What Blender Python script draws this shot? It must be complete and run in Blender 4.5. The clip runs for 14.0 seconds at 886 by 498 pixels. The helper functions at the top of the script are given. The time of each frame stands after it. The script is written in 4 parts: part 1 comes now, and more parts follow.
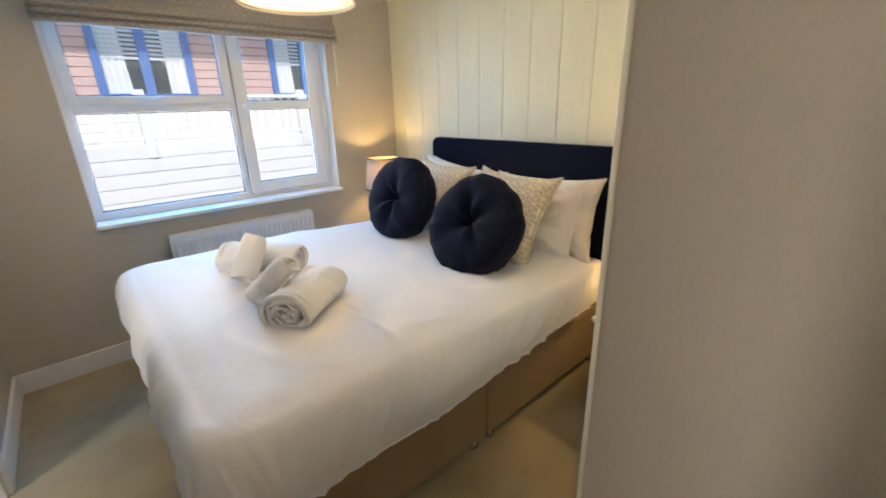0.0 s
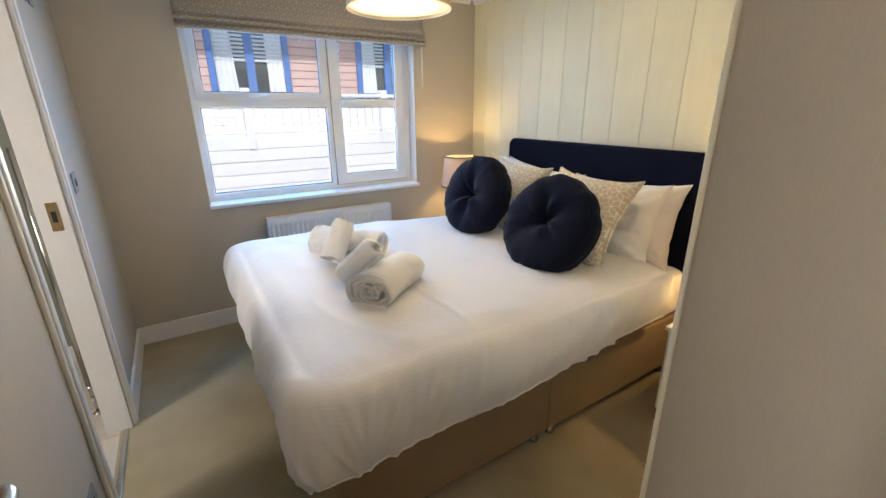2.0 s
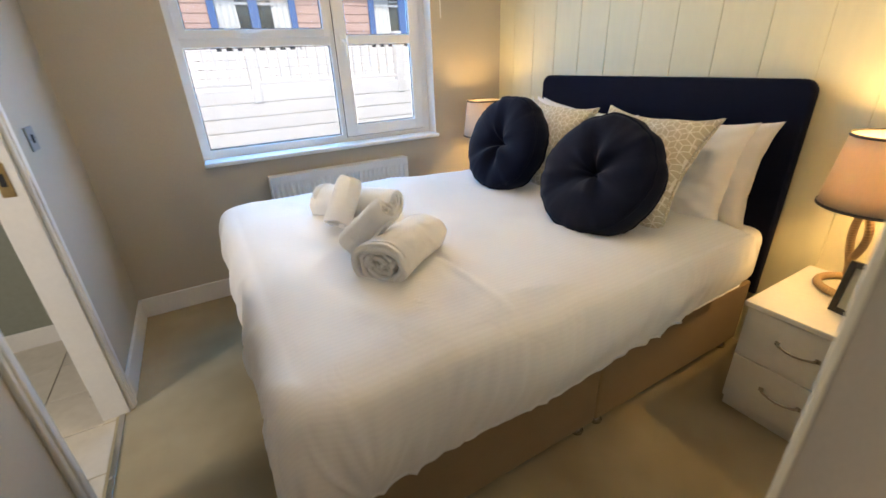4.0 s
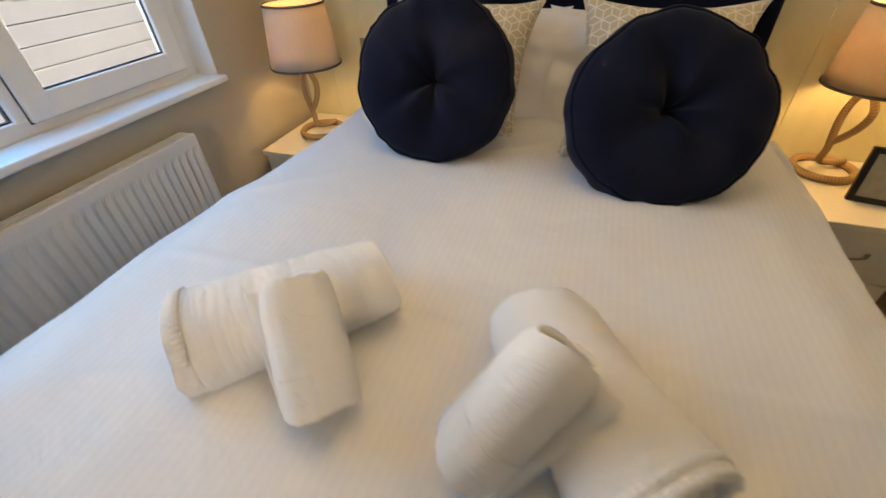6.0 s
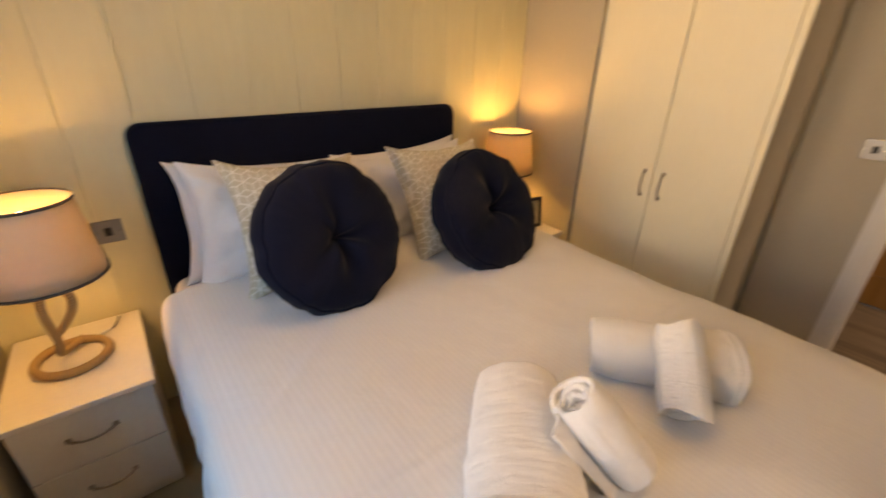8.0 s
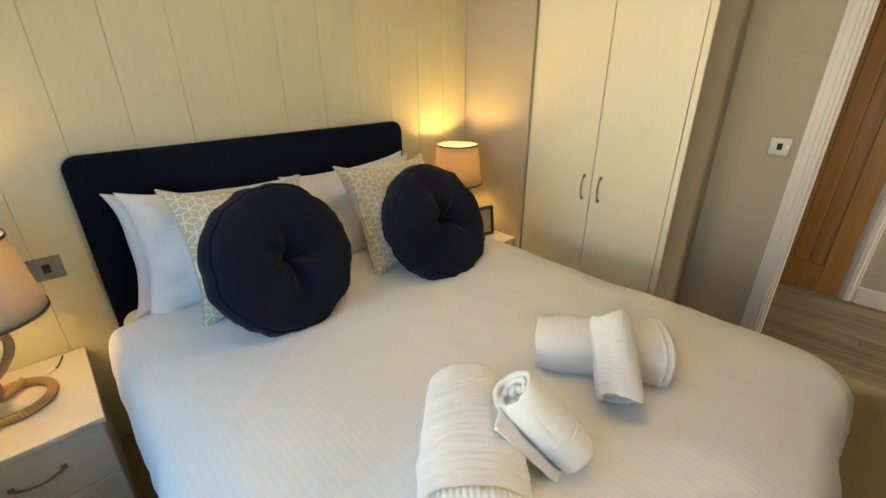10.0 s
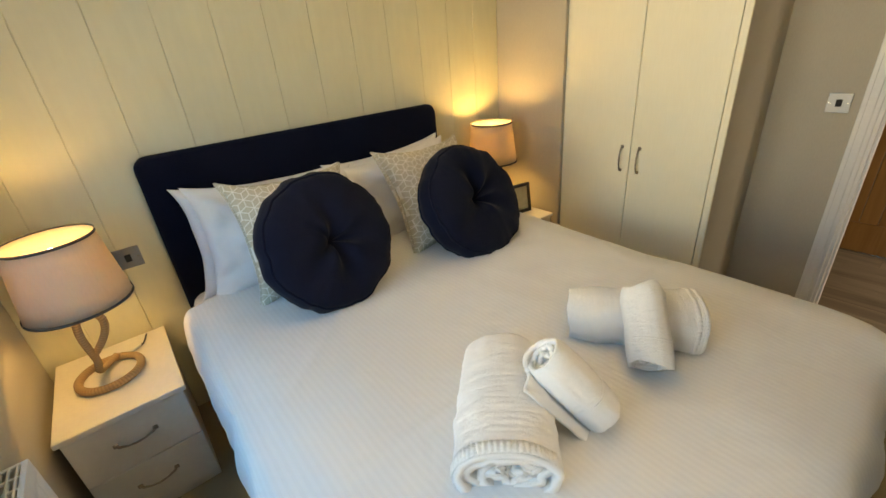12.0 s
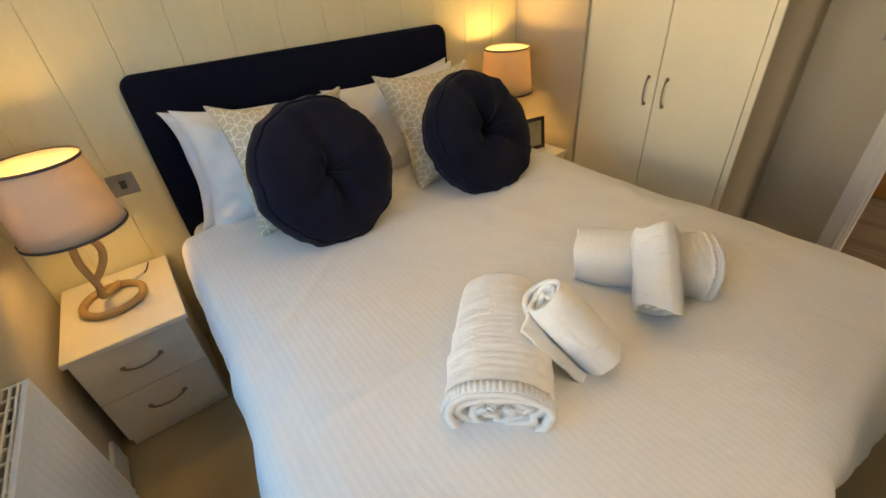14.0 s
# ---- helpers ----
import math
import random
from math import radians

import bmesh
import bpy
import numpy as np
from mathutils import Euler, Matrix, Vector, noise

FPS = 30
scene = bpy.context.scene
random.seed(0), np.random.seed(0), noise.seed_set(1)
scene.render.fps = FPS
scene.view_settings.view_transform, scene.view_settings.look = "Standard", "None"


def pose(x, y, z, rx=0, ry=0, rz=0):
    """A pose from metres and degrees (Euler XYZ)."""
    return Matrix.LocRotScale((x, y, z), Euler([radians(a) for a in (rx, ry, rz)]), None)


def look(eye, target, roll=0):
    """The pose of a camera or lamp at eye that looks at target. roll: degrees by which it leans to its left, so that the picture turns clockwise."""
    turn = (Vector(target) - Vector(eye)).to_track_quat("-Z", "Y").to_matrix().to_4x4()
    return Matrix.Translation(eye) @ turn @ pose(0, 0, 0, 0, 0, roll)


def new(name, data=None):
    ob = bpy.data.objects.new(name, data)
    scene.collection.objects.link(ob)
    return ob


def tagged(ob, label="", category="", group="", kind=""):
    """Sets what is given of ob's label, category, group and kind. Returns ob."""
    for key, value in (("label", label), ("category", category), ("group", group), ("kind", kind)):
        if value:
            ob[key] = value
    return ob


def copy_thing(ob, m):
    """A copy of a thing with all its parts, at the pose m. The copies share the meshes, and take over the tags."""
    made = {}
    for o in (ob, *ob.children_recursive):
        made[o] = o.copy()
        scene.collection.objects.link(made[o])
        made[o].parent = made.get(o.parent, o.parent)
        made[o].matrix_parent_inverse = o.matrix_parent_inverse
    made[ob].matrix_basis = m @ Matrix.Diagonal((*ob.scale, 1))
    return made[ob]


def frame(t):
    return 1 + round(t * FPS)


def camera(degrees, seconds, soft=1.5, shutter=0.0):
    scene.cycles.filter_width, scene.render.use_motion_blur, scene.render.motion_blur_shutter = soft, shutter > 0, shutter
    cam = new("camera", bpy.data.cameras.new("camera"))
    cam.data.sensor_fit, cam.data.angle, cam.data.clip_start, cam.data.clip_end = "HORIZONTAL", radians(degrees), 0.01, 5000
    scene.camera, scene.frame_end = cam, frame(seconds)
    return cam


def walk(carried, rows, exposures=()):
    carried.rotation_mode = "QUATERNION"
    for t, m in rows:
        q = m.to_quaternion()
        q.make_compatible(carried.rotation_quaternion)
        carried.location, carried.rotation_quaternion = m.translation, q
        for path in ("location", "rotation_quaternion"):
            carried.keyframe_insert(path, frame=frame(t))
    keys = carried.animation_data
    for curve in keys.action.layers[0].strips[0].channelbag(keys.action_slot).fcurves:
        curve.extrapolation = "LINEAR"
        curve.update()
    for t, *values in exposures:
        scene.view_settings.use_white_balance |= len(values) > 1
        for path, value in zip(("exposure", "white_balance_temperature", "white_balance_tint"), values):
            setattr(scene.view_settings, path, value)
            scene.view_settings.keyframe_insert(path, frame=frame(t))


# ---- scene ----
cam = camera(93.7, 14.0, shutter=0.4)
PATH = [
    (0, (-0.13, -0.995, 1.474), (1.121, 0.42, 0.816), -1.6),
    (0.5, (-0.197, -1.022, 1.497), (0.937, 0.53, 0.941), -0.3),
    (1, (-0.217, -1.046, 1.481), (0.847, 0.53, 0.861), -0.2),
    (1.5, (-0.238, -1.041, 1.473), (0.811, 0.544, 0.851), 0.7),
    (2, (-0.233, -1.034, 1.461), (0.783, 0.565, 0.819), -0.4),
    (2.5, (-0.187, -1.052, 1.456), (0.793, 0.564, 0.802), -1.7),
    (3, (-0.151, -1.086, 1.452), (0.758, 0.568, 0.789), -3.4),
    (3.2, (-0.14, -1.071, 1.43), (0.718, 0.599, 0.742), -4.0),
    (5.3, (0.012, 0.145, 1.35), (1.204, 1.213, 0.15), -0.5),
    (5.5, (0.002, 0.27, 1.349), (1.286, 1.167, 0.105), -1.6),
    (6, (0.071, 0.588, 1.336), (1.541, 1.126, 0.092), -2.7),
    (6.5, (0.132, 0.939, 1.311), (1.706, 1.278, 0.125), 0.4),
    (7, (0.166, 1.24, 1.362), (1.786, 0.996, 0.214), -0.6),
    (7.5, (0.193, 1.433, 1.413), (1.882, 0.921, 0.473), -3.2),
    (8, (0.133, 1.553, 1.496), (1.544, 0.422, 0.641), 1.5),
    (8.2, (0.095, 1.553, 1.517), (1.453, 0.332, 0.7), 2.1),
    (10.3, (0.047, 1.541, 1.52), (1.362, 0.265, 0.717), -0.9),
    (10.5, (0.038, 1.534, 1.504), (1.347, 0.254, 0.699), -1.4),
    (11, (0.028, 1.518, 1.51), (1.341, 0.239, 0.709), -2.0),
    (11.5, (0.029, 1.524, 1.514), (1.389, 0.329, 0.665), -3.6),
    (12, (-0.008, 1.563, 1.54), (1.423, 0.477, 0.66), -5.2),
    (12.5, (-0.007, 1.565, 1.536), (1.407, 0.467, 0.645), -4.1),
    (13, (-0.003, 1.576, 1.532), (1.403, 0.483, 0.621), -3.8),
    (13.5, (0.007, 1.577, 1.51), (1.326, 0.503, 0.459), -3.5),
    (14, (0.017, 1.512, 1.492), (1.377, 0.57, 0.368), -4.8),
]
walk(cam, [(t, look(eye, target, roll)) for t, eye, target, roll in PATH], [(0.0, 0.51, 6500, 21), (3.2, 0.53, 6500, 21), (5.4, 0.28, 7600, 21), (6.0, 0.0, 7800, 22), (6.5, -0.1, 8600, 23), (7.0, -0.19, 9500, 25), (7.5, -0.22, 10000, 25), (8.0, -0.16, 11600, 36), (8.4, -0.1, 10400, 24), (10.3, 0.05, 8500, 14), (13.2, -0.06, 8700, 16), (14.0, -0.07, 9400, 20)])

# ---------- light ----------
world = bpy.data.worlds.new("sky")
scene.world = world
world.use_nodes = True
wn = world.node_tree
sky = wn.nodes.new("ShaderNodeTexSky")
sky.sky_type, sky.sun_disc = "NISHITA", False
sky.sun_elevation, sky.sun_rotation = radians(48), radians(200)
wn.links.new(sky.outputs[0], wn.nodes["Background"].inputs[0])
wn.nodes["Background"].inputs[1].default_value = 0.15

sun = new("sun", bpy.data.lights.new("sun", "SUN"))
sun.data.energy, sun.data.angle, sun.data.color = 3.0, radians(0.5), (1.0, 0.97, 0.92)
sun.matrix_world = look((-2.5, -8, 10.5), (0, 0, 0))

LAMP_COLOUR = (1.0, 0.66, 0.23)
LAMP_WATTS, PENDANT_WATTS = 11.0, 74.0
SKY_WATTS, BOUNCE_WATTS, HALL_WATTS, ENSUITE_WATTS = 32.0, 13.0, 29.0, 18.0


def point_lamp(name, place, watts, radius=0.03, colour=LAMP_COLOUR):
    ob = new(name, bpy.data.lights.new(name, "POINT"))
    ob.data.energy, ob.data.shadow_soft_size, ob.data.color = watts, radius, colour
    ob.location = place
    return ob


# the sky's light in the window's opening
area = new("window_daylight", bpy.data.lights.new("window_daylight", "AREA"))
area.data.shape, area.data.size, area.data.size_y = "RECTANGLE", 1.45, 1.05
area.data.energy, area.data.color = SKY_WATTS, (0.10, 0.46, 1.0)
area.matrix_world = look((0.69, 2.40, 1.50), (0.69, 0.40, 0.77))

# warm light thrown up through the window by the sunlit white veranda
bounce = new("veranda_bounce_light", bpy.data.lights.new("veranda_bounce_light", "AREA"))
bounce.data.shape, bounce.data.size, bounce.data.size_y = "RECTANGLE", 1.45, 0.55
bounce.data.energy, bounce.data.color = BOUNCE_WATTS, (1.0, 0.86, 0.50)
bounce.data.spread = radians(95)
bounce.matrix_world = look((0.69, 2.38, 1.20), (0.62, -1.0, 2.45))

# the sky's light in the shower room's window
ens = new("shower_room_daylight", bpy.data.lights.new("shower_room_daylight", "AREA"))
ens.data.shape, ens.data.size, ens.data.size_y = "RECTANGLE", 0.48, 0.88
ens.data.energy, ens.data.color = ENSUITE_WATTS, (1.0, 0.97, 0.86)
ens.matrix_world = look((-2.12, 0.30, 1.5), (-0.3, 1.0, 0.3))

# fill light added at the hall's unseen west end to brighten the hall
hall_fill = new("hall_fill_light", bpy.data.lights.new("hall_fill_light", "AREA"))
hall_fill.data.shape, hall_fill.data.size, hall_fill.data.size_y = "RECTANGLE", 0.95, 1.9
hall_fill.data.energy, hall_fill.data.color = HALL_WATTS, (1.0, 0.93, 0.82)
hall_fill.matrix_world = look((-2.14, -1.74, 1.05), (0.0, -1.74, 1.05))

# ---------- materials ----------


def nodes_of(name):
    m = bpy.data.materials.new(name)
    m.use_nodes = True
    nt = m.node_tree
    return m, nt, nt.nodes["Principled BSDF"]


def mixed(nt, fac, a, b):
    n = nt.nodes.new("ShaderNodeMix")
    n.data_type = "RGBA"
    for i, v in ((0, fac), (6, a), (7, b)):
        if hasattr(v, "is_output"):
            nt.links.new(v, n.inputs[i])
        else:
            n.inputs[i].default_value = v if i == 0 else (*v, 1)
    return n.outputs[2]


def sums(nt, op, a, b=0.0, c=0.0):
    n = nt.nodes.new("ShaderNodeMath")
    n.operation = op
    for i, v in enumerate((a, b, c)):
        if hasattr(v, "is_output"):
            nt.links.new(v, n.inputs[i])
        else:
            n.inputs[i].default_value = v
    return n.outputs[0]


def coords(nt, scale=(1, 1, 1), kind="Object", turn=(0, 0, 0)):
    t, m = nt.nodes.new("ShaderNodeTexCoord"), nt.nodes.new("ShaderNodeMapping")
    m.inputs["Scale"].default_value, m.inputs["Rotation"].default_value = scale, turn
    nt.links.new(t.outputs[kind], m.inputs[0])
    return m.outputs[0]


def grain(nt, scale, detail=4, stretch=(1, 1, 1), kind="Object"):
    n = nt.nodes.new("ShaderNodeTexNoise")
    n.inputs["Scale"].default_value, n.inputs["Detail"].default_value = scale, detail
    nt.links.new(coords(nt, stretch, kind), n.inputs["Vector"])
    return n.outputs[0]


def bump(nt, bsdf, height, strength=0.2, distance=0.002):
    b = nt.nodes.new("ShaderNodeBump")
    b.inputs["Strength"].default_value, b.inputs["Distance"].default_value = strength, distance
    nt.links.new(height, b.inputs["Height"])
    nt.links.new(b.outputs[0], bsdf.inputs["Normal"])


def ranged(nt, v, lo, hi):
    n = nt.nodes.new("ShaderNodeMapRange")
    n.inputs[1].default_value, n.inputs[2].default_value = lo, hi
    nt.links.new(v, n.inputs[0])
    return n.outputs[0]


def surface(name, a, b, rough=0.6, fine=80, coarse=3, stretch=(1, 1, 1), relief=0.15, metal=0.0, depth=0.002, sheen=0.0, vary=0.0, spec=0.5):
    """Two tones mixed by a coarse and a fine grain, with relief from the fine one."""
    m, nt, p = nodes_of(name)
    f, c = grain(nt, fine, 5, stretch), grain(nt, coarse, 3)
    fac = sums(nt, "ADD", sums(nt, "MULTIPLY", ranged(nt, f, 0.3, 0.7), 0.5), sums(nt, "MULTIPLY", ranged(nt, c, 0.3, 0.7), 0.5))
    if vary:
        info = nt.nodes.new("ShaderNodeObjectInfo")
        fac = sums(nt, "ADD", fac, sums(nt, "MULTIPLY", sums(nt, "SUBTRACT", info.outputs["Random"], 0.5), vary))
    nt.links.new(mixed(nt, fac, a, b), p.inputs["Base Color"])
    nt.links.new(sums(nt, "ADD", sums(nt, "MULTIPLY", c, 0.15), rough - 0.07), p.inputs["Roughness"])
    p.inputs["Metallic"].default_value = metal
    p.inputs["Sheen Weight"].default_value = sheen
    p.inputs["Specular IOR Level"].default_value = spec
    bump(nt, p, f, relief, depth)
    return m


def cube_pattern(name, ground, ground2, line, size=0.022, width=0.07, sheer=0.0):
    """Cloth woven with an outlined tumbling-block pattern, on coordinates in metres."""
    m, nt, p = nodes_of(name)
    sep = nt.nodes.new("ShaderNodeSeparateXYZ")
    nt.links.new(coords(nt, (1 / size, 1 / size, 1), "UV"), sep.inputs[0])
    x, y = sep.outputs[0], sep.outputs[1]
    # lattice with one direction upright
    b = sums(nt, "MULTIPLY", x, 1.1547)
    a = sums(nt, "SUBTRACT", y, sums(nt, "MULTIPLY", x, 0.57735))
    ra, rb = sums(nt, "ROUND", a), sums(nt, "ROUND", b)
    fa, fb = sums(nt, "FLOOR", a), sums(nt, "FLOOR", b)
    ab = sums(nt, "ADD", a, b)
    rs = sums(nt, "ROUND", ab)

    def edge(v, r, n, mm, gone):
        near = sums(nt, "LESS_THAN", sums(nt, "ABSOLUTE", sums(nt, "SUBTRACT", v, r)), width)
        colour = sums(nt, "FLOORED_MODULO", sums(nt, "ADD", sums(nt, "SUBTRACT", n, mm), 300.0), 3.0)
        kept = sums(nt, "GREATER_THAN", sums(nt, "ABSOLUTE", sums(nt, "SUBTRACT", colour, gone)), 0.5)
        return sums(nt, "MULTIPLY", near, kept)
    e = sums(nt, "MAXIMUM", edge(b, rb, fa, rb, 1.0), edge(a, ra, ra, fb, 2.0))
    e = sums(nt, "MAXIMUM", e, edge(ab, rs, fa, sums(nt, "SUBTRACT", rs, fa), 2.0))
    g = grain(nt, 900, 2)
    base = mixed(nt, ranged(nt, grain(nt, 400, 3), 0.3, 0.7), ground, ground2)
    nt.links.new(mixed(nt, sums(nt, "MULTIPLY", e, 0.85), base, line), p.inputs["Base Color"])
    p.inputs["Roughness"].default_value = 0.85
    bump(nt, p, sums(nt, "ADD", g, sums(nt, "MULTIPLY", e, 0.6)), 0.25, 0.001)
    if sheer:
        tr, mx = nt.nodes.new("ShaderNodeBsdfTranslucent"), nt.nodes.new("ShaderNodeMixShader")
        tr.inputs[0].default_value = (0.84, 0.69, 0.44, 1)
        mx.inputs[0].default_value = sheer
        nt.links.new(p.outputs[0], mx.inputs[1])
        nt.links.new(tr.outputs[0], mx.inputs[2])
        nt.links.new(mx.outputs[0], nt.nodes["Material Output"].inputs[0])
    return m


def stripe_cloth(name, a, b, pitch=0.013):
    """White bed linen with satin stripes along the bed."""
    m, nt, p = nodes_of(name)
    sep = nt.nodes.new("ShaderNodeSeparateXYZ")
    nt.links.new(coords(nt, (1, 1, 1), "UV"), sep.inputs[0])
    w = sums(nt, "SINE", sums(nt, "MULTIPLY", sep.outputs[1], 2 * math.pi / pitch))
    s = ranged(nt, w, -0.35, 0.35)
    f, c = grain(nt, 500, 3), grain(nt, 5, 3)
    nt.links.new(mixed(nt, sums(nt, "ADD", sums(nt, "MULTIPLY", s, 0.6), sums(nt, "MULTIPLY", c, 0.4)), a, b), p.inputs["Base Color"])
    nt.links.new(sums(nt, "ADD", sums(nt, "MULTIPLY", s, -0.22), 0.78), p.inputs["Roughness"])
    p.inputs["Sheen Weight"].default_value = 0.15
    crease = nt.nodes.new("ShaderNodeTexNoise")
    crease.inputs["Scale"].default_value, crease.inputs["Detail"].default_value, crease.inputs["Distortion"].default_value = 9.0, 5, 1.2
    nt.links.new(coords(nt), crease.inputs["Vector"])
    h = sums(nt, "ADD", sums(nt, "MULTIPLY", crease.outputs[0], 2.6), sums(nt, "ADD", sums(nt, "MULTIPLY", s, 0.13), sums(nt, "MULTIPLY", f, 0.25)))
    bump(nt, p, h, 0.5, 0.0018)
    return m


def wood(name, a, b, rough=0.45, along="z", vary=0.35, rings=9):
    m, nt, p = nodes_of(name)
    stretch = {"x": (0.07, 1, 1), "y": (1, 0.07, 1), "z": (1, 1, 0.07)}[along]
    w = nt.nodes.new("ShaderNodeTexNoise")
    w.inputs["Scale"].default_value, w.inputs["Detail"].default_value, w.inputs["Distortion"].default_value = rings * 2, 6, 0.8
    info = nt.nodes.new("ShaderNodeObjectInfo")
    shift = nt.nodes.new("ShaderNodeVectorMath")
    shift.operation = "ADD"
    nt.links.new(coords(nt, stretch), shift.inputs[0])
    comb = nt.nodes.new("ShaderNodeCombineXYZ")
    for i in range(3):
        nt.links.new(sums(nt, "MULTIPLY", info.outputs["Random"], 17.0 + i), comb.inputs[i])
    nt.links.new(comb.outputs[0], shift.inputs[1])
    nt.links.new(shift.outputs[0], w.inputs["Vector"])
    f = grain(nt, 160, 3, stretch)
    fac = sums(nt, "ADD", sums(nt, "MULTIPLY", ranged(nt, w.outputs[0], 0.3, 0.7), 0.7), sums(nt, "MULTIPLY", f, 0.3))
    fac = sums(nt, "ADD", fac, sums(nt, "MULTIPLY", sums(nt, "SUBTRACT", info.outputs["Random"], 0.5), vary))
    nt.links.new(mixed(nt, fac, a, b), p.inputs["Base Color"])
    p.inputs["Roughness"].default_value = rough
    bump(nt, p, fac, 0.12, 0.001)
    return m


def rope_mat(name):
    m, nt, p = nodes_of(name)
    sep = nt.nodes.new("ShaderNodeSeparateXYZ")
    nt.links.new(coords(nt, (1, 1, 1), "UV"), sep.inputs[0])
    w = sums(nt, "SINE", sums(nt, "ADD", sums(nt, "MULTIPLY", sep.outputs[0], 2 * math.pi / 0.010), sums(nt, "MULTIPLY", sep.outputs[1], 6.2832)))
    s = ranged(nt, w, -3.2, 0.9)
    f = grain(nt, 260, 4)
    nt.links.new(mixed(nt, sums(nt, "MULTIPLY", s, sums(nt, "ADD", f, 0.45)), (0.18, 0.112, 0.052), (0.41, 0.285, 0.155)), p.inputs["Base Color"])
    p.inputs["Roughness"].default_value = 0.9
    bump(nt, p, sums(nt, "ADD", s, sums(nt, "MULTIPLY", f, 0.4)), 0.6, 0.0015)
    return m


def lampshade(name, colour, sheer=0.27, tint=(0.82, 0.61, 0.29)):
    m, nt, p = nodes_of(name)
    f = grain(nt, 140, 5, (1, 1, 0.25))
    c = grain(nt, 12, 4)
    tone = mixed(nt, sums(nt, "ADD", sums(nt, "MULTIPLY", f, 0.6), sums(nt, "MULTIPLY", c, 0.4)), tuple(v * 0.78 for v in colour), colour)
    nt.links.new(tone, p.inputs["Base Color"])
    p.inputs["Roughness"].default_value = 0.9
    tr, mx = nt.nodes.new("ShaderNodeBsdfTranslucent"), nt.nodes.new("ShaderNodeMixShader")
    nt.links.new(mixed(nt, 0.5, tone, tint), tr.inputs[0])
    mx.inputs[0].default_value = sheer
    nt.links.new(p.outputs[0], mx.inputs[1])
    nt.links.new(tr.outputs[0], mx.inputs[2])
    nt.links.new(mx.outputs[0], nt.nodes["Material Output"].inputs[0])
    bump(nt, p, f, 0.3, 0.001)
    return m


def glow(name, colour, strength):
    m, nt, p = nodes_of(name)
    p.inputs["Emission Color"].default_value = (*colour, 1)
    p.inputs["Emission Strength"].default_value = strength
    return m


def glass(name):
    m, nt, p = nodes_of(name)
    tr, gl, mx, fr = (nt.nodes.new("ShaderNode" + k) for k in ("BsdfTransparent", "BsdfGlossy", "MixShader", "Fresnel"))
    gl.inputs["Roughness"].default_value = 0.01
    fr.inputs[0].default_value = 1.45
    tr.inputs[0].default_value = (0.95, 0.97, 0.97, 1)
    nt.links.new(sums(nt, "MINIMUM", fr.outputs[0], 0.12), mx.inputs[0])
    nt.links.new(tr.outputs[0], mx.inputs[1])
    nt.links.new(gl.outputs[0], mx.inputs[2])
    nt.links.new(mx.outputs[0], nt.nodes["Material Output"].inputs[0])
    return m


WALL = surface("greige_wall_vinyl", (0.435, 0.396, 0.317), (0.492, 0.449, 0.361), 0.75, 240, 2, (1, 1, 0.25), 0.10, depth=0.0008)
PANEL = surface("cream_wall_board", (0.63, 0.595, 0.40), (0.69, 0.655, 0.45), 0.5, 30, 3, (1, 1, 0.2), 0.05, vary=0.1)
CEILING = surface("white_ceiling_paint", (0.76, 0.76, 0.74), (0.82, 0.82, 0.80), 0.8, 120, 2)
PAINT = surface("white_gloss_paint", (0.74, 0.73, 0.70), (0.80, 0.79, 0.76), 0.38, 60, 4, relief=0.04)
UPVC = surface("white_plastic_frame", (0.78, 0.79, 0.80), (0.83, 0.84, 0.85), 0.42, 90, 3, relief=0.03)
CARPET = surface("beige_carpet", (0.29, 0.24, 0.143), (0.50, 0.422, 0.273), 0.95, 420, 3, relief=0.9, depth=0.004, sheen=0.1, spec=0.1)
RADIATOR = surface("white_radiator_enamel", (0.66, 0.66, 0.655), (0.72, 0.72, 0.71), 0.35, 60, 4, relief=0.03)
# near-black for rockers and floor joints, and for painted shade in gaps
DARK = surface("black_and_gap_shade", (0.015, 0.014, 0.013), (0.03, 0.028, 0.026), 0.8)
CHROME = surface("brushed_chrome", (0.48, 0.465, 0.44), (0.58, 0.565, 0.54), 0.24, 200, 8, metal=1.0, relief=0.03)
BRASS = surface("worn_brass", (0.45, 0.30, 0.14), (0.60, 0.42, 0.20), 0.35, 90, 10, metal=1.0, relief=0.05)
BRONZE = surface("dull_pewter_handle", (0.26, 0.22, 0.17), (0.40, 0.35, 0.28), 0.35, 120, 10, metal=1.0, relief=0.06)
NAVY_VELVET = surface("navy_upholstery", (0.0028, 0.0038, 0.011), (0.0052, 0.007, 0.019), 0.9, 300, 5, relief=0.35, sheen=0.03, spec=0.08, depth=0.001)
NAVY = surface("navy_cotton", (0.003, 0.0043, 0.0125), (0.0058, 0.008, 0.021), 0.9, 500, 7, relief=0.4, sheen=0.06, spec=0.08, depth=0.001)
DIVAN = surface("tan_divan_cloth", (0.215, 0.15, 0.08), (0.29, 0.205, 0.115), 0.8, 350, 4, relief=0.35, sheen=0.1, depth=0.001, spec=0.15)
LINEN = stripe_cloth("white_striped_linen", (0.755, 0.75, 0.738), (0.780, 0.775, 0.763), 0.0165)
SHEET = surface("white_cotton", (0.74, 0.725, 0.71), (0.82, 0.81, 0.80), 0.8, 300, 6, relief=0.25, sheen=0.15, depth=0.001)
